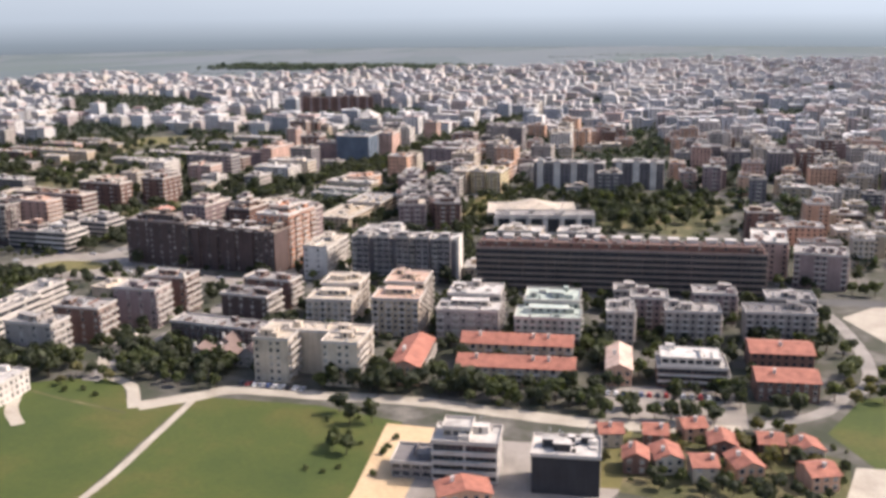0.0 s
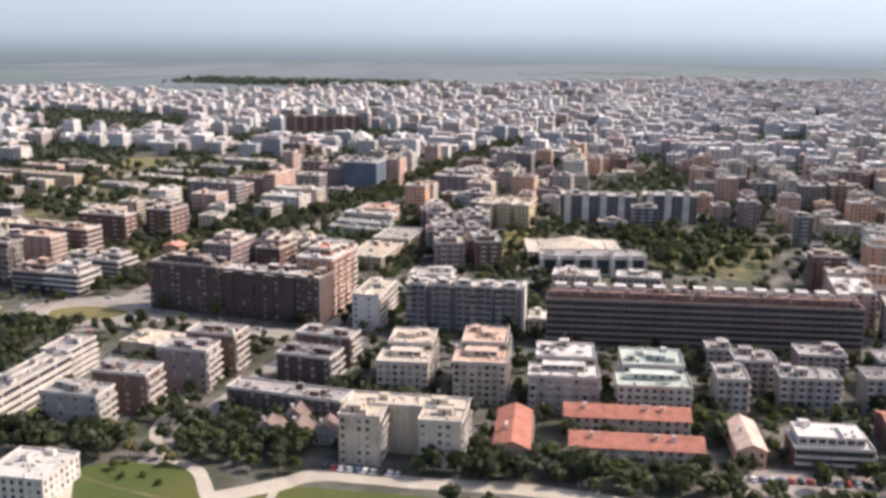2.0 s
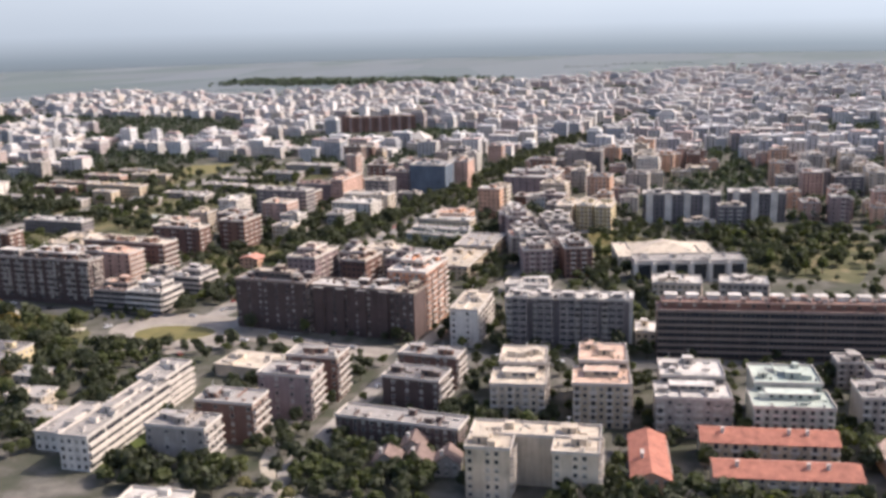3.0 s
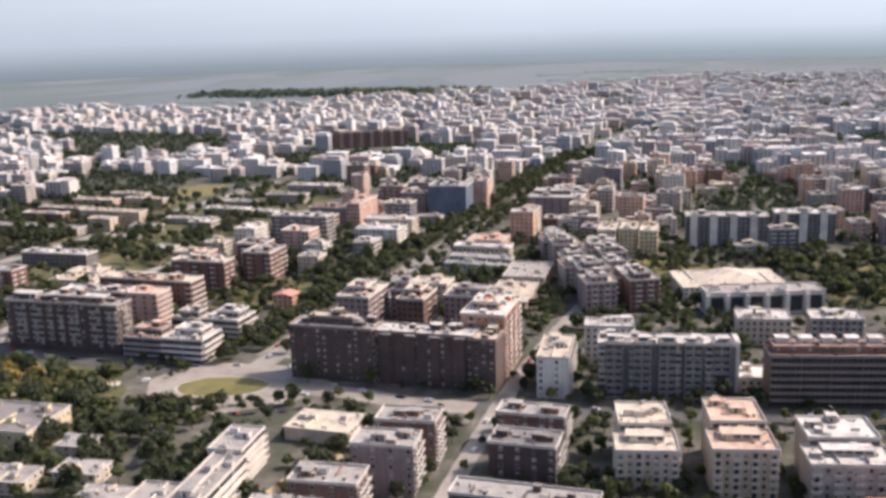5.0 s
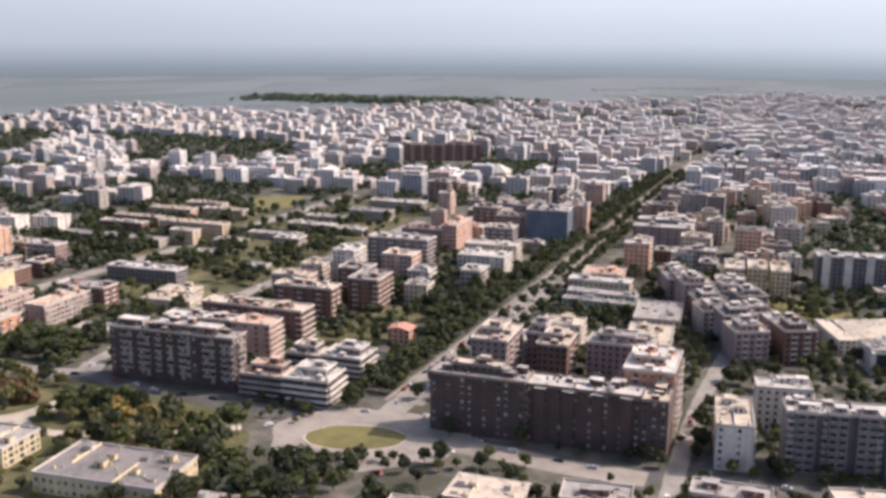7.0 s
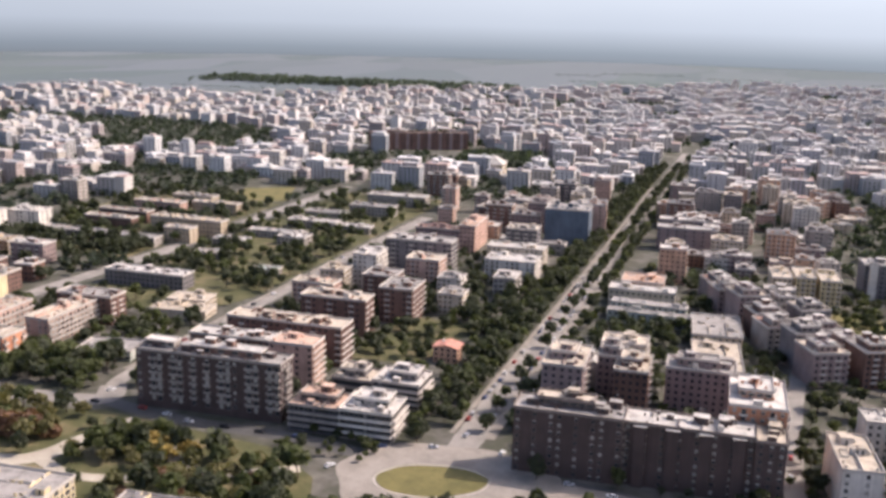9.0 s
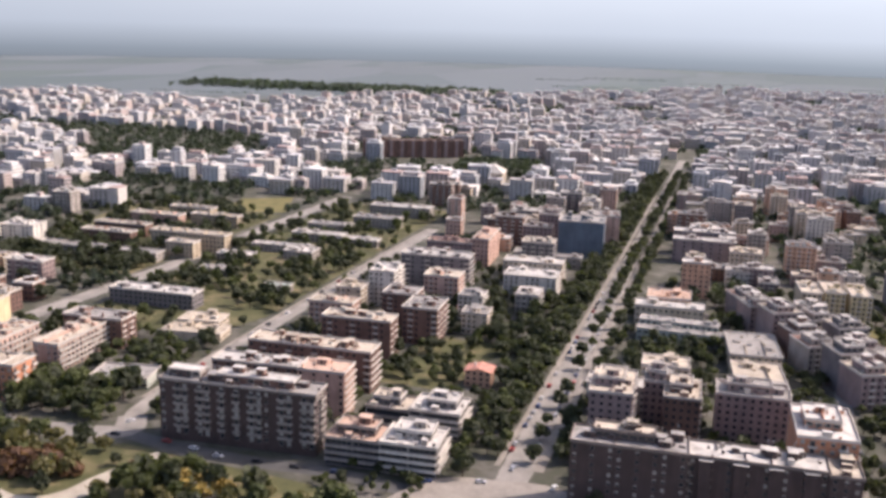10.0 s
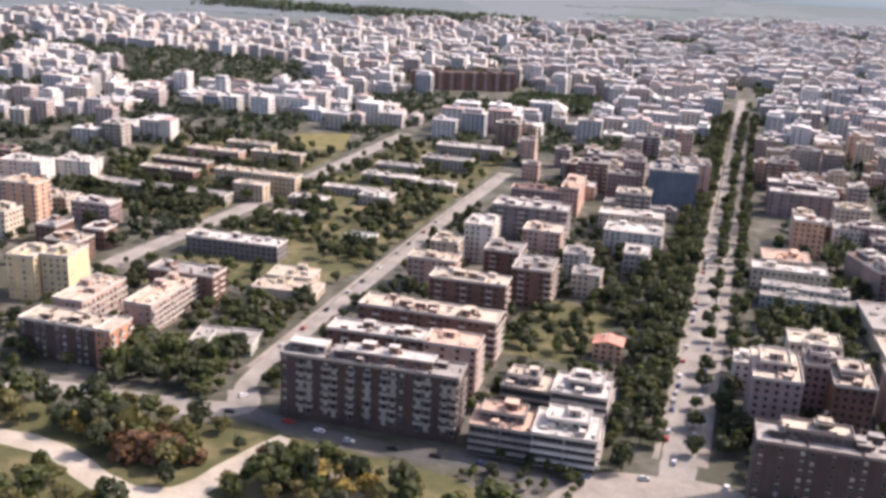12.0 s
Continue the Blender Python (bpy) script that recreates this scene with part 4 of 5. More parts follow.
for x, y, w, d, h, roof in ((-702, 823, 42, 12, 6, "roof_white"), (-714, 780, 46, 9, 5, "roof_white"), (-680, 764, 22, 16, 6, "roof_white"), (-705, 860, 36, 12, 6, "roof_grey"), (-682, 942, 55, 16, 9, "roof_white"), (-662, 822, 32, 11, 5, "roof_white"), (-722, 741, 26, 12, 5, "roof_white"), (-654, 679, 18, 10, 4, "roof_sage"), (-678, 892, 40, 14, 8, "roof_grey"), (-713, 702, 24, 9, 4.5, "roof_grey")):
    simple(x, y, w, d, h, A, "grey_render", roof, "low pavilion of the school campus with a pale roof", "s", "w", clutter=0, name="school_pavilion", category="school", group="campus pavilions")
simple(-495, 854, 34, 26, 27.5, 5, "blue_tile", "roof_grey", "blue-tiled office tower with a grey roof", "", "w.", name="office_tower", category="office building", clutter=3)
simple(-474, 892, 20, 26, 26, 8, "pink_render", "roof_grey", "pink tower beside the blue one", "w.", "w.")
b = building(-411, 874, 46, 40, A, "pinkish institutional block round a courtyard", category="public building")
volume(b, 0, 0, 46, 13, 0, 17, W["mauve_render"], R["roof_white"], TRIM, "w.", "w", clutter=2)
volume(b, 0, 27, 46, 13, 0, 18, W["mauve_render"], R["roof_white"], TRIM, "w", "w", clutter=3)
volume(b, 34, 13, 12, 14, 0, 17, W["cream_render"], R["roof_white"], TRIM, "", "w", clutter=0)
b = building(-419, 705, 42, 40, A, "pale building with peach hipped roof terraces", category="public building")
volume(b, 0, 0, 40, 15, 0, 10.5, W["cream_render"], R["roof_white"], TRIM, "w", "w", clutter=1)
volume(b, 6, 15, 26, 22, 0, 12, W["peach_render"], R["roof_peach"], TRIM, "w", "w", clutter=3)
b = building(-414, 672, 47, 19, -2, "low grey-green hall with stepped roof bands", category="public building")
volume(b, 0, 0, 47, 10, 0, 7, W["sage_render"], R["roof_grey"], TRIM, "s", "w", clutter=0, parapet=0.3)
volume(b, 0, 10, 44, 9, 0, 9.5, W["sage_render"], R["roof_grey"], TRIM, "s", "w", clutter=0, parapet=0.3)
simple(-357, 584, 24, 46, 8, 6, "beige_render", "roof_cream", "low beige hall with a flat roof", "s", "w", clutter=1, name="hall", category="hall")
simple(-362, 636, 26, 40, 9, 6, "beige_render", "roof_grey", "low hall with a grey roof", "s", "w", clutter=0, name="hall", category="hall")
for k, (x, y, n, w, h) in enumerate(((-302, 602, 7, 18, 17), (-280, 609, 5, 17, 16))):
    for i in range(n):
        ux, uy = -0.43 * i * 23, 0.9 * i * 23
        jut, tall, deep = 2.2 * math.sin(i * 2.3 + k), 2.6 * math.sin(i * 1.9 + 2 * k), 20.5 - 2.5 * (i % 2)
        b = building(x + ux + jut, y + uy + jut * 0.45, w, deep, 25.5, "mauve-grey row house of five storeys with a set-back top floor", group="mauve row houses")
        wall, roof = W[("mauve_render", "brick_brown", "slate_render", "mauve_render", "grey_render")[(i * 2 + k) % 5]], R[("roof_cream", "roof_grey", "roof_rust", "roof_dark")[(i + k) % 4]]
        volume(b, 0, 0, w, deep, 0, h + tall, wall, roof, TRIM, "wb", "bw", clutter=1, seed=i)
        volume(b, w * 0.2, deep * 0.15, w * 0.55, deep * 0.65, h + tall + 0.3, 2.8, wall, R["roof_white"], TRIM, "s", "s", clutter=1, seed=i + 9)
b = building(-324, 745, 42, 34, 6, "yellowish block with ribbed stair bays")
for i in range(3):
    volume(b, i * 14.5, (i % 2) * 4, 12, 28, 0, 18, W["yellow_render" if i else "beige_render"], R["roof_cream"], TRIM, "wb", "w", clutter=1, seed=i)
b = building(-236, 614, 66, 44, 20, "white school with tall pillars and deep dark bays", name="school_building", category="school")
volume(b, 0, 0, 66, 18, 0, 12, W["white_render"], R["roof_grey"], TRIM, "", "w", clutter=1)
for i in range(6):
    g = Geo()
    g.box(2 + i * 11, -0.15, 1.5, 9.5 + i * 11, 0.3, 10.5, GLASS)
    part("window", g.mesh("window"), b, label="deep dark glazed bay")
    g = Geo()
    g.box(-0.8 + i * 11.1, -2.2, 0, 1.4 + i * 11.1, 0, 12, W["white_render"])
    part("pillar", g.mesh("pillar"), b, label="broad white pillar")
volume(b, -6, 30, 62, 40, 0, 8, W["white_render"], R["roof_cream"], TRIM, "w", "w", clutter=0, parapet=0.4)
g = Geo()
px = [(4, 36, 8.4), (46, 36, 8.4), (46, 66, 8.4), (4, 66, 8.4)]
for k in range(4):
    g.poly([px[k], px[(k + 1) % 4], (25, 51, 15)], R["roof_cream"])
part("roof", g.mesh("roof"), b, label="pale pyramid roof of the sports hall")
FOOT.append((-249, 643, 66, 45, 20))
for x, y, w in ((-268, 787, 58), (-207, 810, 42)):
    b = building(x, y, w, 18, 10, "blue-grey tower row with white ribs", name="tower_block", group="blue-grey towers")
    volume(b, 0, 1, w, 17, 0, 22, W["slate_render"], R["roof_white"], TRIM, "w", "", clutter=3)
    for i in range(int(w / 14)):
        volume(b, 3 + i * 14, -0.8, 5, 4, 0, 23, W["white_render"], R["roof_white"], TRIM, "", "", clutter=0, seed=i)
b = building(-826, 1285, 128, 16, 26, "very long brown apartment row with pale stair bays", name="slab_block")
volume(b, 0, 0, 128, 15, 0, 21, W["brick_brown"], R["roof_rust"], DARKTRIM, "ww.", "w", clutter=4)
for i in range(9):
    volume(b, 5 + i * 14, -1.0, 4, 1.0, 0, 21.5, W["mauve_render"], R["roof_grey"], TRIM, "", "", clutter=0, parapet=0.0, seed=i)
b = building(-640, 1155, 26, 26, A, "square pale hall under a pyramid roof", name="hall", category="hall")
volume(b, 0, 0, 26, 26, 0, 12, W["cream_render"], R["roof_grey"], TRIM, "w", "w", clutter=0, parapet=0.0)
g = Geo()
for p, q in (((-1, -1), (27, -1)), ((27, -1), (27, 27)), ((27, 27), (-1, 27)), ((-1, 27), (-1, -1))):
    g.poly([(*p, 12.3), (*q, 12.3), (13, 13, 22)], R["roof_white"])
part("roof", g.mesh("roof"), b, label="pale pyramid roof")
simple(-590, 355, 36, 22, 8, 5, "yellow_render", "roof_grey", "yellow school building with a grey roof", "w", "ws", clutter=1, name="school_building", category="school")
simple(-529, 348, 52, 30, 7.5, 6, "yellow_render", "roof_dark", "wide yellow-walled hall with a dark flat roof", "w", "w", clutter=2, name="hall", category="hall")
for x, y, w, d in ((-446, 332, 18, 12), (-424, 316, 22, 12), (-462, 352, 14, 12), (-470, 318, 20, 14)):
    simple(x, y, w, d, 5, 8, "cream_render", "roof_grey", "low pale house among dark trees", "w", "w", clutter=0, name="house", category="house", parapet=0.3)

# ---------------------------------------------------------------- trees
def tree_kind(name, h, r, leaf, seed, squash=0.8, leaves=235, lobes=7):
    """Tapered trunk with limbs, and a crown of many small leaf sprays on uneven lobes."""
    rnd = random.Random(seed)
    tm, cm = Geo(), Geo()
    zc = h - r * squash * 0.9

    def limb(a, b, ra, rb):
        d = (b - a).normalized()
        u = d.orthogonal().normalized()
        v = d.cross(u)
        n = 6
        ring = lambda p, q: [p + (u * math.cos(2 * math.pi * k / n) + v * math.sin(2 * math.pi * k / n)) * q for k in range(n)]
        lo, hi = ring(a, ra), ring(b, rb)
        for k in range(n):
            tm.poly([lo[k], lo[(k + 1) % n], hi[(k + 1) % n], hi[k]], BARK)
    fork = Vector((rnd.uniform(-0.3, 0.3), rnd.uniform(-0.3, 0.3), h * 0.4))
    limb(Vector((0, 0, -0.3)), fork, 0.05 * h * 0.6, 0.03 * h * 0.6)
    balls = []
    for k in range(lobes):
        a = 2 * math.pi * k / lobes + rnd.uniform(-0.4, 0.4)
        q = rnd.uniform(0.25, 0.62) * r
        c = Vector((q * math.cos(a), q * math.sin(a), zc + rnd.uniform(-0.4, 0.5) * r * squash))
        balls.append((c, rnd.uniform(0.36, 0.55) * r))
        if k % 2 == 0:
            limb(fork, c, 0.018 * h, 0.006 * h)
    balls.append((Vector((0, 0, zc + r * squash * 0.45)), 0.5 * r))
    for k in range(leaves):
        c, q = rnd.choice(balls)
        n = Vector((rnd.gauss(0, 1), rnd.gauss(0, 1), rnd.gauss(0.25, 1))).normalized()
        p = c + Vector((n.x, n.y, n.z * squash)) * q * rnd.uniform(0.72, 1.08)
        n = (n + Vector((rnd.gauss(0, 0.5), rnd.gauss(0, 0.5), rnd.gauss(0, 0.5)))).normalized()
        u = n.orthogonal().normalized()
        u.rotate(Matrix.Rotation(rnd.uniform(0, 6.28), 3, n))
        v = n.cross(u)
        s = rnd.uniform(0.135, 0.25) * r
        cm.poly([p - u * s - v * s * 0.5, p + u * s * 0.8 - v * s * 0.7, p + u * s + v * s * 0.6 + n * s * 0.2, p - u * s * 0.6 + v * s * 0.8], leaf)
    return tm.mesh("trunk"), cm.mesh("crown")


KINDS = {
    "dark": [tree_kind("tree", 9 + i, 4.2 + 0.5 * i, LEAF["dark"], 10 + i) for i in range(3)],
    "green": [tree_kind("tree", 7.5 + i, 3.4 + 0.5 * i, LEAF["green"], 20 + i) for i in range(3)],
    "olive": [tree_kind("tree", 6 + i, 3.2 + 0.6 * i, LEAF["olive"], 30 + i, 0.7) for i in range(2)],
    "ochre": [tree_kind("tree", 6.5, 4.2, LEAF["ochre"], 40, 0.7)],
    "russet": [tree_kind("tree", 7, 5.5, LEAF["russet"], 41, 0.6)],
    "bush": [tree_kind("bush", 2.6, 2.0, LEAF["green"], 42, 0.7, 160, 4)],
}
TEXT = {"dark": "dense dark green broadleaf tree", "green": "green broadleaf street tree", "olive": "olive-green bushy park tree", "ochre": "ochre-yellow autumn park tree", "russet": "wide russet-brown tree crown", "bush": "low green garden bush"}
tree_rnd = random.Random(5)
TREES = []


def clear(x, y, margin):
    for fx, fy, w, d, yaw in FOOT:
        dx, dy = x - fx, y - fy
        if abs(dx) + abs(dy) > 260:
            continue
        c, s = math.cos(radians(yaw)), math.sin(radians(yaw))
        lx, ly = dx * c + dy * s, -dx * s + dy * c
        if -margin < lx < w + margin and -margin < ly < d + margin:
            return False
    return True


def off_road(x, y, margin):
    p = Vector((x, y, 0))
    for line, half in ROADS:
        if abs(line[0].x - x) + abs(line[0].y - y) > 900:
            continue
        if min((q - p).length_squared for q in line) < (half + margin) ** 2:
            return False
    return True


REST = []                    # trees past the nearest few hundred, gathered below


def tree(kind, x, y, scale=1.0):
    if not clear(x, y, 2.0 * scale):
        return
    TREES.append((x, y))
    trunk, crown = tree_rnd.choice(KINDS[kind])
    s = scale * tree_rnd.uniform(0.8, 1.2)
    m = pose(x, y, 0, tree_rnd.uniform(-4, 4), tree_rnd.uniform(-4, 4), tree_rnd.uniform(0, 360)) @ Matrix.Diagonal((s, s, s * tree_rnd.uniform(0.85, 1.15), 1))
    if len(TREES) > 300 + len(REST):
        REST.append((trunk, crown, m))
        return
    t = thing("bush" if kind == "bush" else "tree", m, TEXT[kind], "bush" if kind == "bush" else "tree")
    part("trunk", trunk, t)
    part("crown", crown, t)


def gather(name, pairs, label):
    """Many trees as one mesh."""
    vs, fs, ms, mats, n = [], [], [], [], 0
    for me, m in pairs:
        v = np.empty(len(me.vertices) * 3, np.float32)
        me.vertices.foreach_get("co", v)
        mm = np.array(m)
        vs.append(v.reshape(-1, 3) @ mm[:3, :3].T + mm[:3, 3])
        f = np.empty(len(me.loops), np.int32)
        me.loops.foreach_get("vertex_index", f)
        fs.append(f.reshape(-1, 4) + n)
        mat = me.materials[0]
        if mat not in mats:
            mats.append(mat)
        ms.append(np.full(len(me.polygons), mats.index(mat), np.int32))
        n += len(me.vertices)
    f = np.concatenate(fs)
    me = bpy.data.meshes.new(name)
    me.vertices.add(n)
    me.vertices.foreach_set("co", np.concatenate(vs).astype(np.float32).ravel())
    me.loops.add(f.size)
    me.loops.foreach_set("vertex_index", f.ravel())
    me.polygons.add(len(f))
    me.polygons.foreach_set("loop_start", np.arange(0, f.size, 4, dtype=np.int32))
    me.polygons.foreach_set("material_index", np.concatenate(ms))
    for mat in mats:
        me.materials.append(mat)
    me.update(calc_edges=True)
    tagged(new(name, me), label, "trees", kind="stuff")


def grove(x0, y0, x1, y1, n, kinds, turn=0.0, scale=1.0, gap=4.5):
    """n trees strewn over a rectangle that starts at (x0, y0)."""
    c, s = math.cos(radians(turn)), math.sin(radians(turn))
    done = 0
    for _ in range(n * 6):
        a, b = tree_rnd.uniform(0, x1 - x0), tree_rnd.uniform(0, y1 - y0)
        x, y = x0 + a * c - b * s, y0 + a * s + b * c
        if any(abs(x - q[0]) < gap and abs(y - q[1]) < gap for q in TREES) or not off_road(x, y, 1.6 * scale):
            continue
        before = len(TREES)
        tree(tree_rnd.choice(kinds), x, y, scale)
        done += len(TREES) - before
        if done >= n:
            break


D, G, O = "dark", "green", "olive"
grove(-200, 322, -86, 340, 60, (D, D, G), 9, 0.85)               # belt before the red roofs
grove(-186, 296, -162, 310, 9, ("bush", "bush", D), 5, 0.8)      # clump on the field
grove(-168, 258, -158, 292, 8, ("bush", "bush", G), 0, 0.75)
grove(-95, 333, -39, 339, 12, (D, G), 14, 0.65)
grove(-89, 321, -19, 329, 14, (G, O), 14, 0.45)
grove(-290, 313, -244, 340, 24, (D, D, G), 8, 0.8)               # gardens of the gabled houses
grove(-298, 300, -238, 326, 36, (D, D, G), 4, 0.75)
grove(-355, 286, -308, 304, 20, (D, G), 8, 0.9)
grove(-323, 321, -311, 380, 9, (D, G), 0, 0.6)
grove(-359, 320, -349, 395, 18, (D, O), 0, 0.8)
grove(-402, 333, -385, 387, 22, (D, D), 5, 0.95)
grove(-119, 384, -97, 419, 14, (D, G), 14, 0.8)
grove(-40, 426, 0, 501, 26, (D, G), 25, 0.85)
grove(-12, 385, 8, 430, 12, (G, O), 0, 0.8)
grove(-445, 407, -405, 417, 9, (D, D), 14, 0.6)                # south of the roundabout
grove(-488, 371, -418, 405, 34, (D, D, G), 8, 0.85)
grove(-546, 384, -487, 427, 30, (D, G, O), 0, 1.15)
grove(-640, 412, -598, 445, 15, (D, O, O, G), 0, 1.2)
grove(-700, 416, -634, 438, 17, (D, O, G, O), 4, 1.15)
grove(-700, 348, -598, 395, 46, (G, G, O, O, D), 0, 1.2)
grove(-580, 401, -545, 433, 15, (D, G, O), 10, 1.05)
for kind, x, y, s in (("russet", -622, 414, 1.3), ("russet", -611, 417, 1.2), ("ochre", -646, 421, 1.0), ("ochre", -638, 426, 0.8), ("ochre", -556, 424, 1.1), ("ochre", -548, 428, 0.9), ("ochre", -562, 419, 0.8), ("ochre", -543, 418, 1.1), ("ochre", -537, 424, 0.9), ("ochre", -655, 424, 1.1), ("russet", -600, 419, 1.0), ("olive", -628, 420, 1.5), ("olive", -606, 412, 1.5)):
    tree(kind, x, y, s)
grove(-668, 467, -624, 502, 36, (D, G, G), 0, 1.15)              # woods by the orange blocks
grove(-662, 523, -624, 555, 24, (G, G, D), 0, 0.8)
grove(-724, 644, -621, 749, 46, (D, D, G), 0, 0.95)              # campus
grove(-727, 750, -619, 985, 60, (D, G), 0, 0.9)
grove(-878, 675, -758, 715, 40, (D, D), 0, 1.0)
grove(-877, 728, -747, 913, 50, (D, G), 0, 0.9)
for i in range(84):                                              # avenue rows
    y = 495 + i * 9.5
    for x, k in ((-450.5, 2), (-456, 2), (-436.0, 2), (-463, 3), (-424.5, 2)):
        if x < -445 or (i % 2 == 0 and i % 7 != 3) or i > 24:
            tree(D if (i + k) % 3 else G, x - (y - 500) * 0.004 + tree_rnd.uniform(-1.5, 1.5), y + tree_rnd.uniform(-2.5, 2.5), 0.85)
grove(-542, 633, -467, 728, 34, (D, D), 0, 1.05)
grove(-424, 494, -402, 514, 9, (D, D), 0, 0.95)                # yard behind the brick block
grove(-529, 556, -473, 596, 12, (D, G), 0, 0.8)
grove(-412, 552, -366, 672, 34, (D, G), 0, 0.85)
grove(-190, 650, -100, 775, 70, (D, D, G), 10, 1.0)
grove(-323, 553, -313, 693, 14, (D, G), 2, 0.7)
grove(-261, 554, -204, 606, 18, (D, G), 14, 0.7)
grove(-298, 652, -248, 692, 10, (G,), 10, 0.7)
grove(-315, 424, -275, 464, 10, (D, G), 5, 0.6)
grove(-271, 375, -56, 393, 40, (D, G), 14, 0.6)
grove(-277, 435, -37, 475, 46, (D, G), 14, 0.6)
grove(-146, 253, -141, 298, 4, ("bush",), 10, 0.9)
grove(-86, 296, -8, 335, 26, ("bush", O), 14, 0.8)
grove(-529, 556, -489, 636, 12, ("bush", G), 0, 0.8)
grove(-312, 281, -262, 308, 8, ("bush", O), 0, 0.8)


def scatter(x0, y0, x1, y1, n, kinds, low, high):
    """Trees wherever houses and roads leave room."""
    for _ in range(n):
        x, y = tree_rnd.uniform(x0, x1), tree_rnd.uniform(y0, y1)
        k = tree_rnd.uniform(low, high)
        if off_road(x, y, 2.5 * k) and not any(abs(x - q[0]) < 3.2 and abs(y - q[1]) < 3.2 for q in TREES):
            tree(tree_rnd.choice(kinds), x, y, k)


scatter(-405, 325, -20, 541, 1050, (D, D, G), 0.4, 0.85)
scatter(-606, 473, -456, 789, 520, (D, D, G), 0.5, 0.9)
scatter(-750, 457, -596, 613, 320, (D, G), 0.5, 0.85)
scatter(-430, 475, -200, 793, 1000, (D, D, G), 0.5, 0.85)
scatter(-879, 551, -753, 919, 160, (D, D), 0.6, 1.0)
scatter(-735, 640, -622, 990, 260, (D, D, G), 0.5, 0.9)
scatter(-905, 680, -756, 920, 200, (D, D, G), 0.6, 0.95)
scatter(-720, 335, -475, 440, 120, (D, O, O, G, "russet"), 0.4, 0.8)
scatter(-500, 285, -398, 375, 200, (D, D, G), 0.6, 0.95)
scatter(-68, 290, -5, 345, 190, (D, D, G, "bush"), 0.4, 0.75)
scatter(-515, 444, -470, 462, 60, (D, G), 0.35, 0.55)
scatter(-470, 470, -452, 560, 60, (D, D), 0.5, 0.8)
scatter(-200, 536, 0, 800, 200, (D, D, G), 0.5, 0.9)
gather("tree_crowns", [(c, m) for t, c, m in REST], "dark green tree crowns between the houses")
gather("tree_trunks", [(t, m) for t, c, m in REST], "brown trunks of the trees between houses")


# ---------------------------------------------------------------- parked cars
def car_kind(paint, label):
    c = thing("car", pose(0, 0, -50), label, "car", "parked cars")
    prof = [(-2.05, 0.35), (2.05, 0.35), (2.1, 0.72), (1.95, 0.88), (0.95, 0.98), (-1.9, 1.0), (-2.1, 0.8)]
    g = Geo()
    for s in (-1, 1):
        pts = [(x, s * 0.84, z) for x, z in prof]
        g.poly(pts if s < 0 else pts[::-1], paint)
    for k in range(len(prof)):
        (xa, za), (xb, zb) = prof[k], prof[(k + 1) % len(prof)]
        g.poly([(xa, -0.84, za), (xa, 0.84, za), (xb, 0.84, zb), (xb, -0.84, zb)], paint)
    part("body", g.mesh("body"), c)
    g = Geo()
    lo = [(0.95, -0.78, 0.98), (0.95, 0.78, 0.98), (-1.8, 0.78, 1.0), (-1.8, -0.78, 1.0)]
    hi = [(0.3, -0.62, 1.42), (0.3, 0.62, 1.42), (-1.45, 0.62, 1.42), (-1.45, -0.62, 1.42)]
    for k in range(4):
        g.poly([lo[k], lo[(k + 1) % 4], hi[(k + 1) % 4], hi[k]], GLASS)
    part("cabin_glass", g.mesh("cabin_glass"), c)
    g = Geo()
    g.box(-1.47, -0.64, 1.42, 0.32, 0.64, 1.47, paint)
    part("roof", g.mesh("roof"), c)

    def wheel():
        g = Geo()
        ring = [(0.31 * math.cos(k * math.pi / 5), 0.31 * math.sin(k * math.pi / 5)) for k in range(10)]
        for s in (-0.1, 0.1):
            pts = [(x, s, z) for x, z in ring]
            g.poly(pts if s > 0 else pts[::-1], RUBBER)
        for k in range(10):
            (xa, za), (xb, zb) = ring[k], ring[(k + 1) % 10]
            g.poly([(xa, -0.1, za), (xb, -0.1, zb), (xb, 0.1, zb), (xa, 0.1, za)], RUBBER)
        return g.mesh("wheel")
    for x in (-1.3, 1.3):
        for y in (-0.78, 0.78):
            part("wheel", shared("wheel", wheel), c, pose(x, y, 0.31))
    return c


CARS = [car_kind(shiny("paint_" + n, c, 0.35), n + " parked hatchback car") for n, c in (("white", (0.75, 0.75, 0.74)), ("silver", (0.45, 0.46, 0.48)), ("black", (0.03, 0.03, 0.035)), ("blue", (0.06, 0.09, 0.2)), ("red", (0.35, 0.04, 0.03)))]
car_rnd = random.Random(11)


def park(x, y, z, yaw):
    copy_thing(car_rnd.choice((0, 0, 1, 1, 2, 3, 4)) and CARS[car_rnd.choice((1, 1, 2, 3, 4))] or CARS[0], pose(x, y, z, 0, 0, yaw))


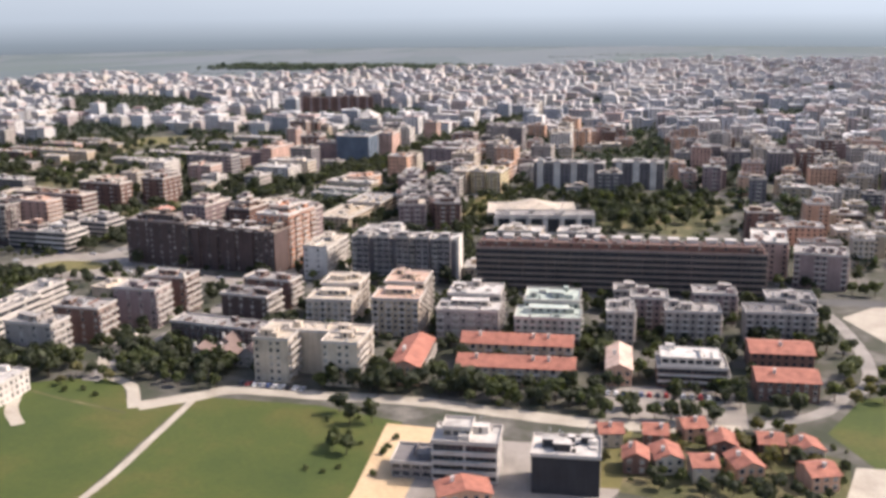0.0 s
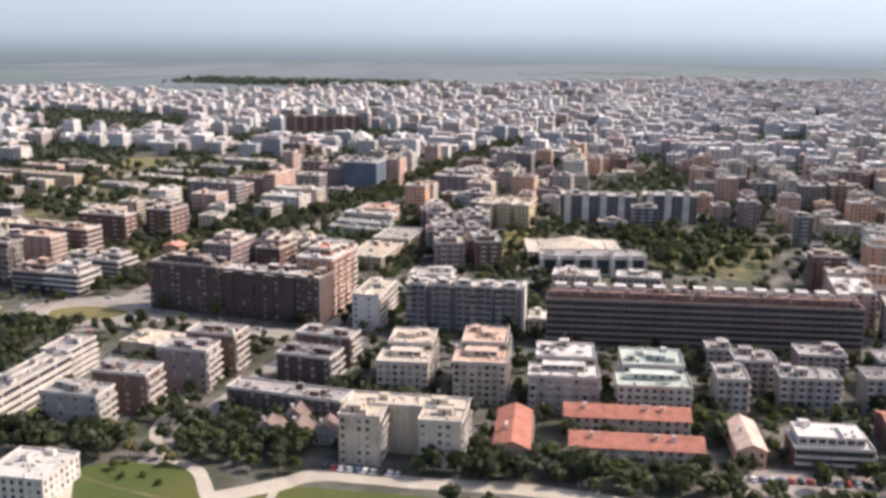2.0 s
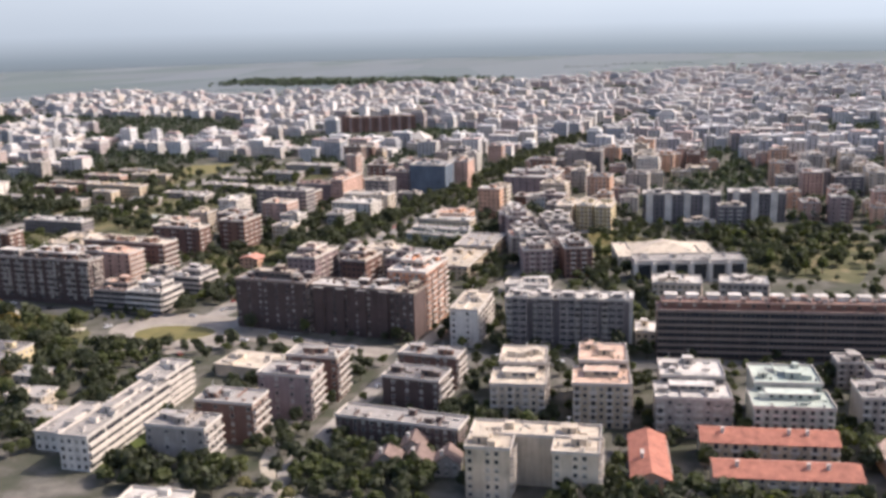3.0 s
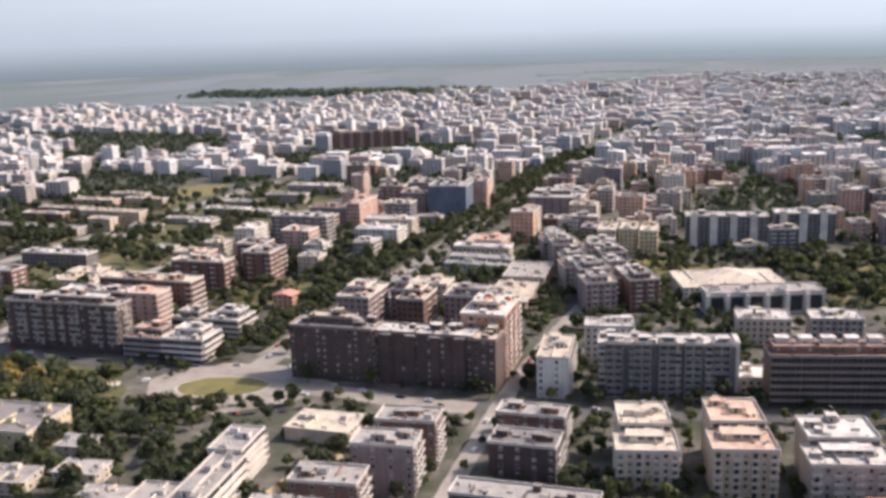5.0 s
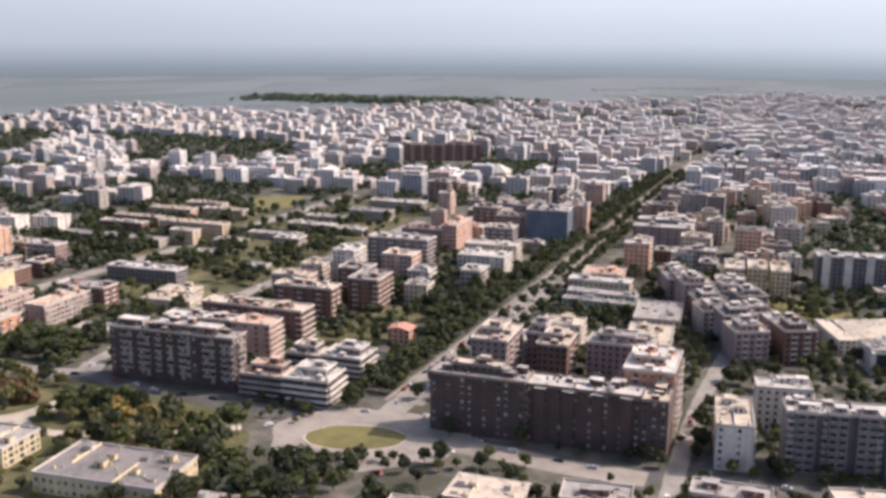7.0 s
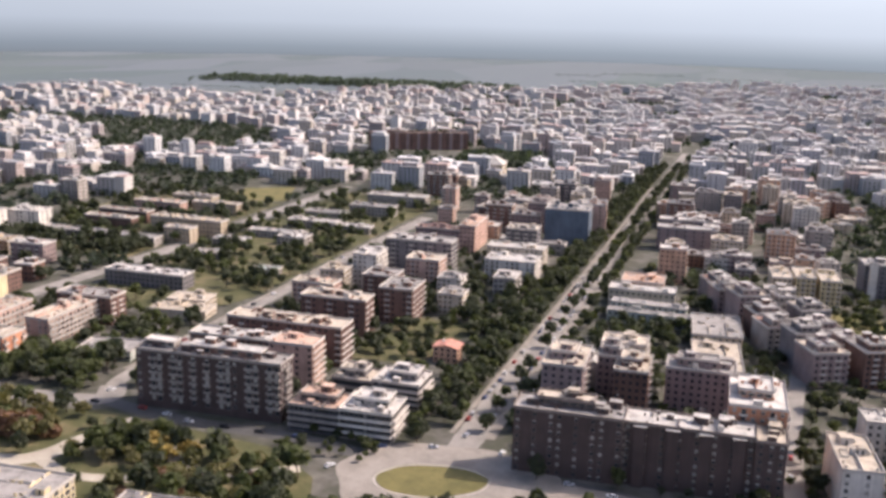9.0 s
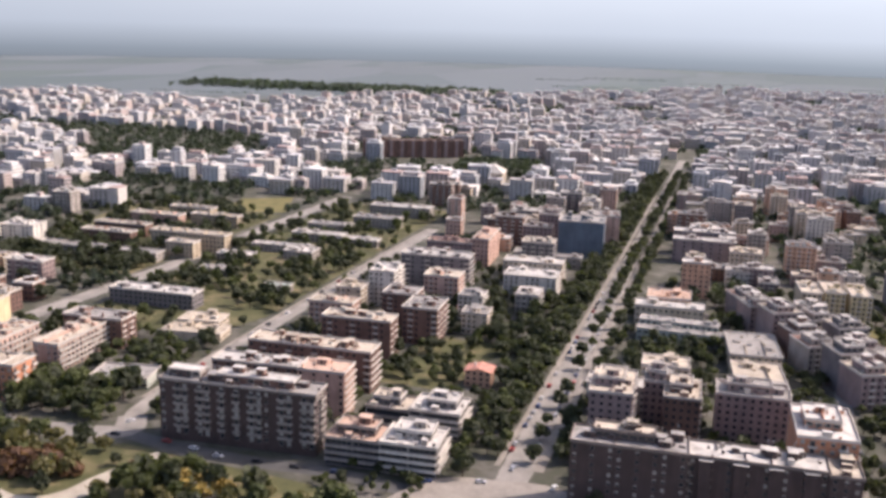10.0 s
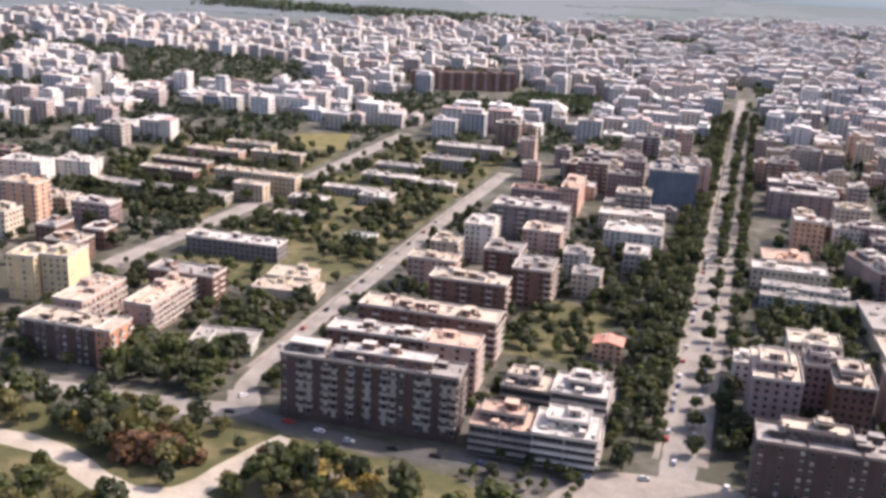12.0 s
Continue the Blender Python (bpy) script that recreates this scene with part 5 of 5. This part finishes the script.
for i in range(30):
    y = 500 + i * 9.0
    for s in (-1, 1):
        if car_rnd.random() < 0.6:
            park(-440.5 + s * 5.0 + car_rnd.uniform(-0.3, 0.3), y + car_rnd.uniform(-1.5, 1.5), 0.1, 90 + car_rnd.uniform(-4, 4))
for i in range(14):
    park(-96 + i * 3.1 + 3, 362 + i * 0.8, 0.09, 104)
for i in range(10):
    park(-232 + i * 2.9, 316.5 + i * 0.42, 0.1, 98)
for i in range(10):
    park(-617.5, 520 + i * 25 + car_rnd.uniform(-4, 4), 0.11, 90)
for x, y, a in ((-450, 468, 20), (-422, 473, 80), (-410, 424, 160), (-482, 437, 60), (-470, 461, 35), (-398, 441, 10), (-391, 456, 8), (-408, 464, 70), (-416, 412, 150), (-607, 457, 10), (-655, 449, 5), (-684, 447, 8), (-609, 471, 60), (-641, 453, 4), (-308, 434, 86), (-304, 405, 86), (-311, 494, 90), (-311, 513, 90), (-300, 355, 85), (-441, 484, 85), (-583, 458, 175), (-569, 456, 175), (-556, 453, 3), (-523, 455, 1), (-506, 456, 2), (-539, 454, 2), (-267, 459, 8), (-238, 462, 8), (-180, 476, 14), (-150, 485, 14), (-374, 452, 176), (-354, 450, 176), (-340, 449, 176)):
    park(x, y, 0.12, a)
for c in CARS:
    for o in (*c.children_recursive, c):
        bpy.data.objects.remove(o)

# ---------------------------------------------------------------- the rest of the town
town = random.Random(21)
shape = random.Random(33)
EDGE = ((-2300, 1250), (-1814, 1522), (-1689, 1778), (-1275, 1888), (-1032, 2238), (-711, 2571), (-332, 2841), (600, 3000))


def town_end(x):
    for (xa, ya), (xb, yb) in zip(EDGE, EDGE[1:]):
        if xa <= x <= xb:
            return ya + (yb - ya) * (x - xa) / (xb - xa)
    return 1300


def open_ground(x, y):
    """Places kept free of the town's own blocks: streets, parks, campus."""
    if -38 < x + 441 < (16 if y < 980 else 12) and y < 1500:
        return True
    if abs(x + 613) < 14 and y < 940 or abs(x + 744) < 17 and y < 1050 or abs(x + 309) < 14 and y < 790:
        return True
    if -735 < x < -620 and y < 1000 or -920 < x < -752 and 670 < y < 1000 or -850 < x < -690 and 1255 < y < 1370 or -700 < x < -600 and 1190 < y < 1310:
        return True
    if -195 < x < -95 and 650 < y < 785 or -300 < x < -145 and 552 < y < 745 or -550 < x < -470 and y < 740:
        return True
    if -428 < x < -330 and y < 770 or -205 < x < -90 and y < 790:
        return True
    if x < -480:
        return y < (470 if x > -770 else 560 + (-770 - x) * 0.2)
    return y < (560 if x < -205 else 540 + (x + 205) * 0.26)


def in_view(x, y):
    return x < 130 + 0.12 * (y - 400) and y > 60 - 0.92 * (x + 340) * 0.92 * (1 if x < -340 else 0) and y > 0.78 * (-x - 640)


WALLS = ("cream_render", "white_render", "grey_render", "pink_render", "brick_brown", "beige_render", "mauve_render", "slate_render", "peach_render")
ROOFS = ("roof_cream", "roof_white", "roof_grey", "roof_white", "roof_grey", "roof_dark")
PAT = ("wb", "w.b", "bw", "w", "b.")
cells = []
for turn, lo, hi in ((A, -2300, -300), (B, -300, 500)):
    c, s = math.cos(radians(turn)), math.sin(radians(turn))
    for i in range(-95, 40):
        for j in range(-10, 130):
            u = i * 24 + (i // 3) * 10 + town.uniform(-4, 4) + 9 * math.sin(j * 1.3)
            v = j * 20 + (j // 2) * 11 + town.uniform(-4, 4) + 7 * math.sin(i * 2.1)
            x, y = -300 + u * c - v * s, 400 + u * s + v * c
            if not lo <= x < hi or y > town_end(x) + 60 * math.sin(x * 0.01) or open_ground(x, y) or not in_view(x, y):
                continue
            cells.append((x, y, turn, town.random(), town.uniform(11, 24), town.uniform(9, 18), town.random()))
cells.sort(key=lambda q: math.hypot(q[0] + 300, q[1] - 250))
green_rnd = random.Random(9)
GREEN = []
n_house = 0
# far-town colours, paler and greyer than near houses: distance haze put into the paint
FW = island_mat("town_walls_hazy", [(0.51, 0.47, 0.43), (0.40, 0.39, 0.38), (0.58, 0.56, 0.54), (0.45, 0.37, 0.34), (0.34, 0.35, 0.37), (0.49, 0.44, 0.38), (0.62, 0.61, 0.60), (0.38, 0.33, 0.32), (0.47, 0.46, 0.47), (0.53, 0.50, 0.47)])
FR = island_mat("town_roofs", [(0.57, 0.54, 0.50), (0.43, 0.41, 0.41), (0.67, 0.66, 0.64), (0.34, 0.33, 0.33), (0.49, 0.45, 0.41), (0.47, 0.46, 0.47), (0.39, 0.29, 0.26), (0.60, 0.58, 0.54)])
bodies, roofs, panes = Geo(), Geo(), Geo()
for x, y, turn, pick, w, d, tall in cells:
    dist_town = math.hypot(x + 300, y - 250)
    leafy = noise.noise(Vector((x * 0.006, y * 0.006, 3.1)))
    if not clear(x + w / 2, y + d / 2, 14):
        continue
    if leafy > (0.3 if x > -740 or y > 1400 else -0.04) or pick < (0.12 if x > -740 else 0.22):
        for _ in range(6):
            GREEN.append((x + green_rnd.uniform(0, 22), y + green_rnd.uniform(0, 18)))
        continue
    h = (7.5 + 17 * tall ** 1.3) * (1.0 if dist_town < 1300 else 0.85)
    if n_house < 290 and dist_town < 1000:
        n_house += 1
        b = building(x, y, w, d, turn, "town apartment house of %s storeys with a flat roof" % ("three to five" if h < 16 else "six to eight"), group="town houses")
        FOOT.pop()
        wall, roof = W[town.choice(WALLS)], R[town.choice(ROOFS)]
        volume(b, 0, 0, w, d, 0, h, wall, roof, TRIM, town.choice(PAT), town.choice(PAT), clutter=town.choice((1, 2, 2)), joined=True, seed=n_house)
    else:
        c, s = math.cos(radians(turn)), math.sin(radians(turn))
        spin = (x, y, c, s)
        bodies.box(0, 0, 0, w, d, h, FW, spin=spin)
        roofs.box(-0.4, -0.4, h, w + 0.4, d + 0.4, h + 0.7, FR, spin=spin)
        if pick > 0.62:
            # a wing to the side or the rear
            h2 = h * shape.uniform(0.55, 1.1)
            a = (w + 0.1, 1.0, w + shape.uniform(6, 13), d - shape.uniform(-2, 3)) if pick > 0.8 else (1.0, d + 0.1, w * shape.uniform(0.35, 0.6), d + shape.uniform(6, 11))
            bodies.box(a[0], a[1], 0, a[2], a[3], h2, FW, spin=spin)
            roofs.box(a[0] - 0.3, a[1] - 0.3, h2, a[2] + 0.3, a[3] + 0.3, h2 + 0.6, FR, spin=spin)
        elif pick > 0.5:
            # a set-back top storey
            bodies.box(w * 0.12, d * 0.2, h + 0.7, w * 0.85, d * 0.9, h + 3.5, FW, spin=spin)
            roofs.box(w * 0.1, d * 0.18, h + 3.5, w * 0.87, d * 0.92, h + 3.9, FR, spin=spin)
        for _ in range(town.choice((1, 1, 2))):
            px, py = town.uniform(1, w - 7), town.uniform(1, d - 6)
            bodies.box(px, py, h + 0.7, px + town.uniform(3, 6), py + town.uniform(3, 5), h + town.uniform(2.2, 4), FW, spin=spin)
        if dist_town < 1350:
            fl, nb = int(h / 3.1), int(w / 4.2)
            for k in range(fl):
                for i in range(nb):
                    xx = (i + 0.5) * w / nb
                    panes.box(xx - 0.8, -0.12, k * 3.1 + 0.9, xx + 0.8, 0, k * 3.1 + 2.5, GLASS, spin=spin)
                for i in range(3):
                    yy = (i + 0.5) * d / 3
                    panes.box(w, yy - 0.8, k * 3.1 + 0.9, w + 0.12, yy + 0.8, k * 3.1 + 2.5, GLASS, spin=spin)
    if pick > 0.5 and dist_town < 1700:
        for _ in range(2):
            GREEN.append((x + green_rnd.uniform(-8, w), y - green_rnd.uniform(4, 9)))
for name, geo, text in (("town_blocks", bodies, "crowded apartment blocks of the town, paled to stand for haze"), ("town_roofs", roofs, "pale flat roofs of the crowded town"), ("town_windows", panes, "dark windows of the crowded town")):
    tagged(new(name, geo.mesh(name)), text, "town", kind="stuff")

# far greenery between the blocks, and beyond the town trees with haze painted into the leaf colour
far_leaf = Geo()


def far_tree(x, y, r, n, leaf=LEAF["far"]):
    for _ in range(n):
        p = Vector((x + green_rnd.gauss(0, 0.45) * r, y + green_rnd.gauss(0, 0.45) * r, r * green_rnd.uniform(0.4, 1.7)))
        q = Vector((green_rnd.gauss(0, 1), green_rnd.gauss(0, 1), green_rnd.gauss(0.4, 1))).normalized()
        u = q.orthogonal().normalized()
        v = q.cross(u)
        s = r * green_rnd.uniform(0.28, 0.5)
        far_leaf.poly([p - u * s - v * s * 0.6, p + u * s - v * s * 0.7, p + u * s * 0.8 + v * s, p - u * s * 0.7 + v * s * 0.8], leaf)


for x, y in GREEN:
    if clear(x, y, 2) and abs(x + 441) > 8:
        far_tree(x, y, green_rnd.uniform(2.8, 5.0), 18 if y < 1200 else 12)
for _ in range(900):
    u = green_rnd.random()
    far_tree(-1640 + 720 * u + green_rnd.gauss(0, 20), 2270 + 60 * u + green_rnd.gauss(0, 40), green_rnd.uniform(5, 9), 9, LEAF["hazy_wood"])
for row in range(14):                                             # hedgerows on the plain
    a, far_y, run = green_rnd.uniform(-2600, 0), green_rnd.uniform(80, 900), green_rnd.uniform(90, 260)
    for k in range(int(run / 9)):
        far_tree(a + k * 9, town_end(max(-2250, min(590, a))) + far_y + k * 1.5, green_rnd.uniform(2, 3.5), 6, LEAF["hazy_wood"])
for _ in range(190):                                              # grove inside the town
    far_tree(green_rnd.uniform(-692, -604), green_rnd.uniform(1210, 1300), green_rnd.uniform(4, 6.5), 20)
for _ in range(120):                                              # trees round the pitch
    x, y = green_rnd.uniform(-905, -752), green_rnd.uniform(905, 1010)
    if not (-828 < x < -755 and 905 < y < 990):
        far_tree(x, y, green_rnd.uniform(3, 5), 18)
tagged(new("far_woods", far_leaf.mesh("far_woods")), "dark tree crowns between far houses, haze-paled ones beyond the town", "trees", kind="stuff")
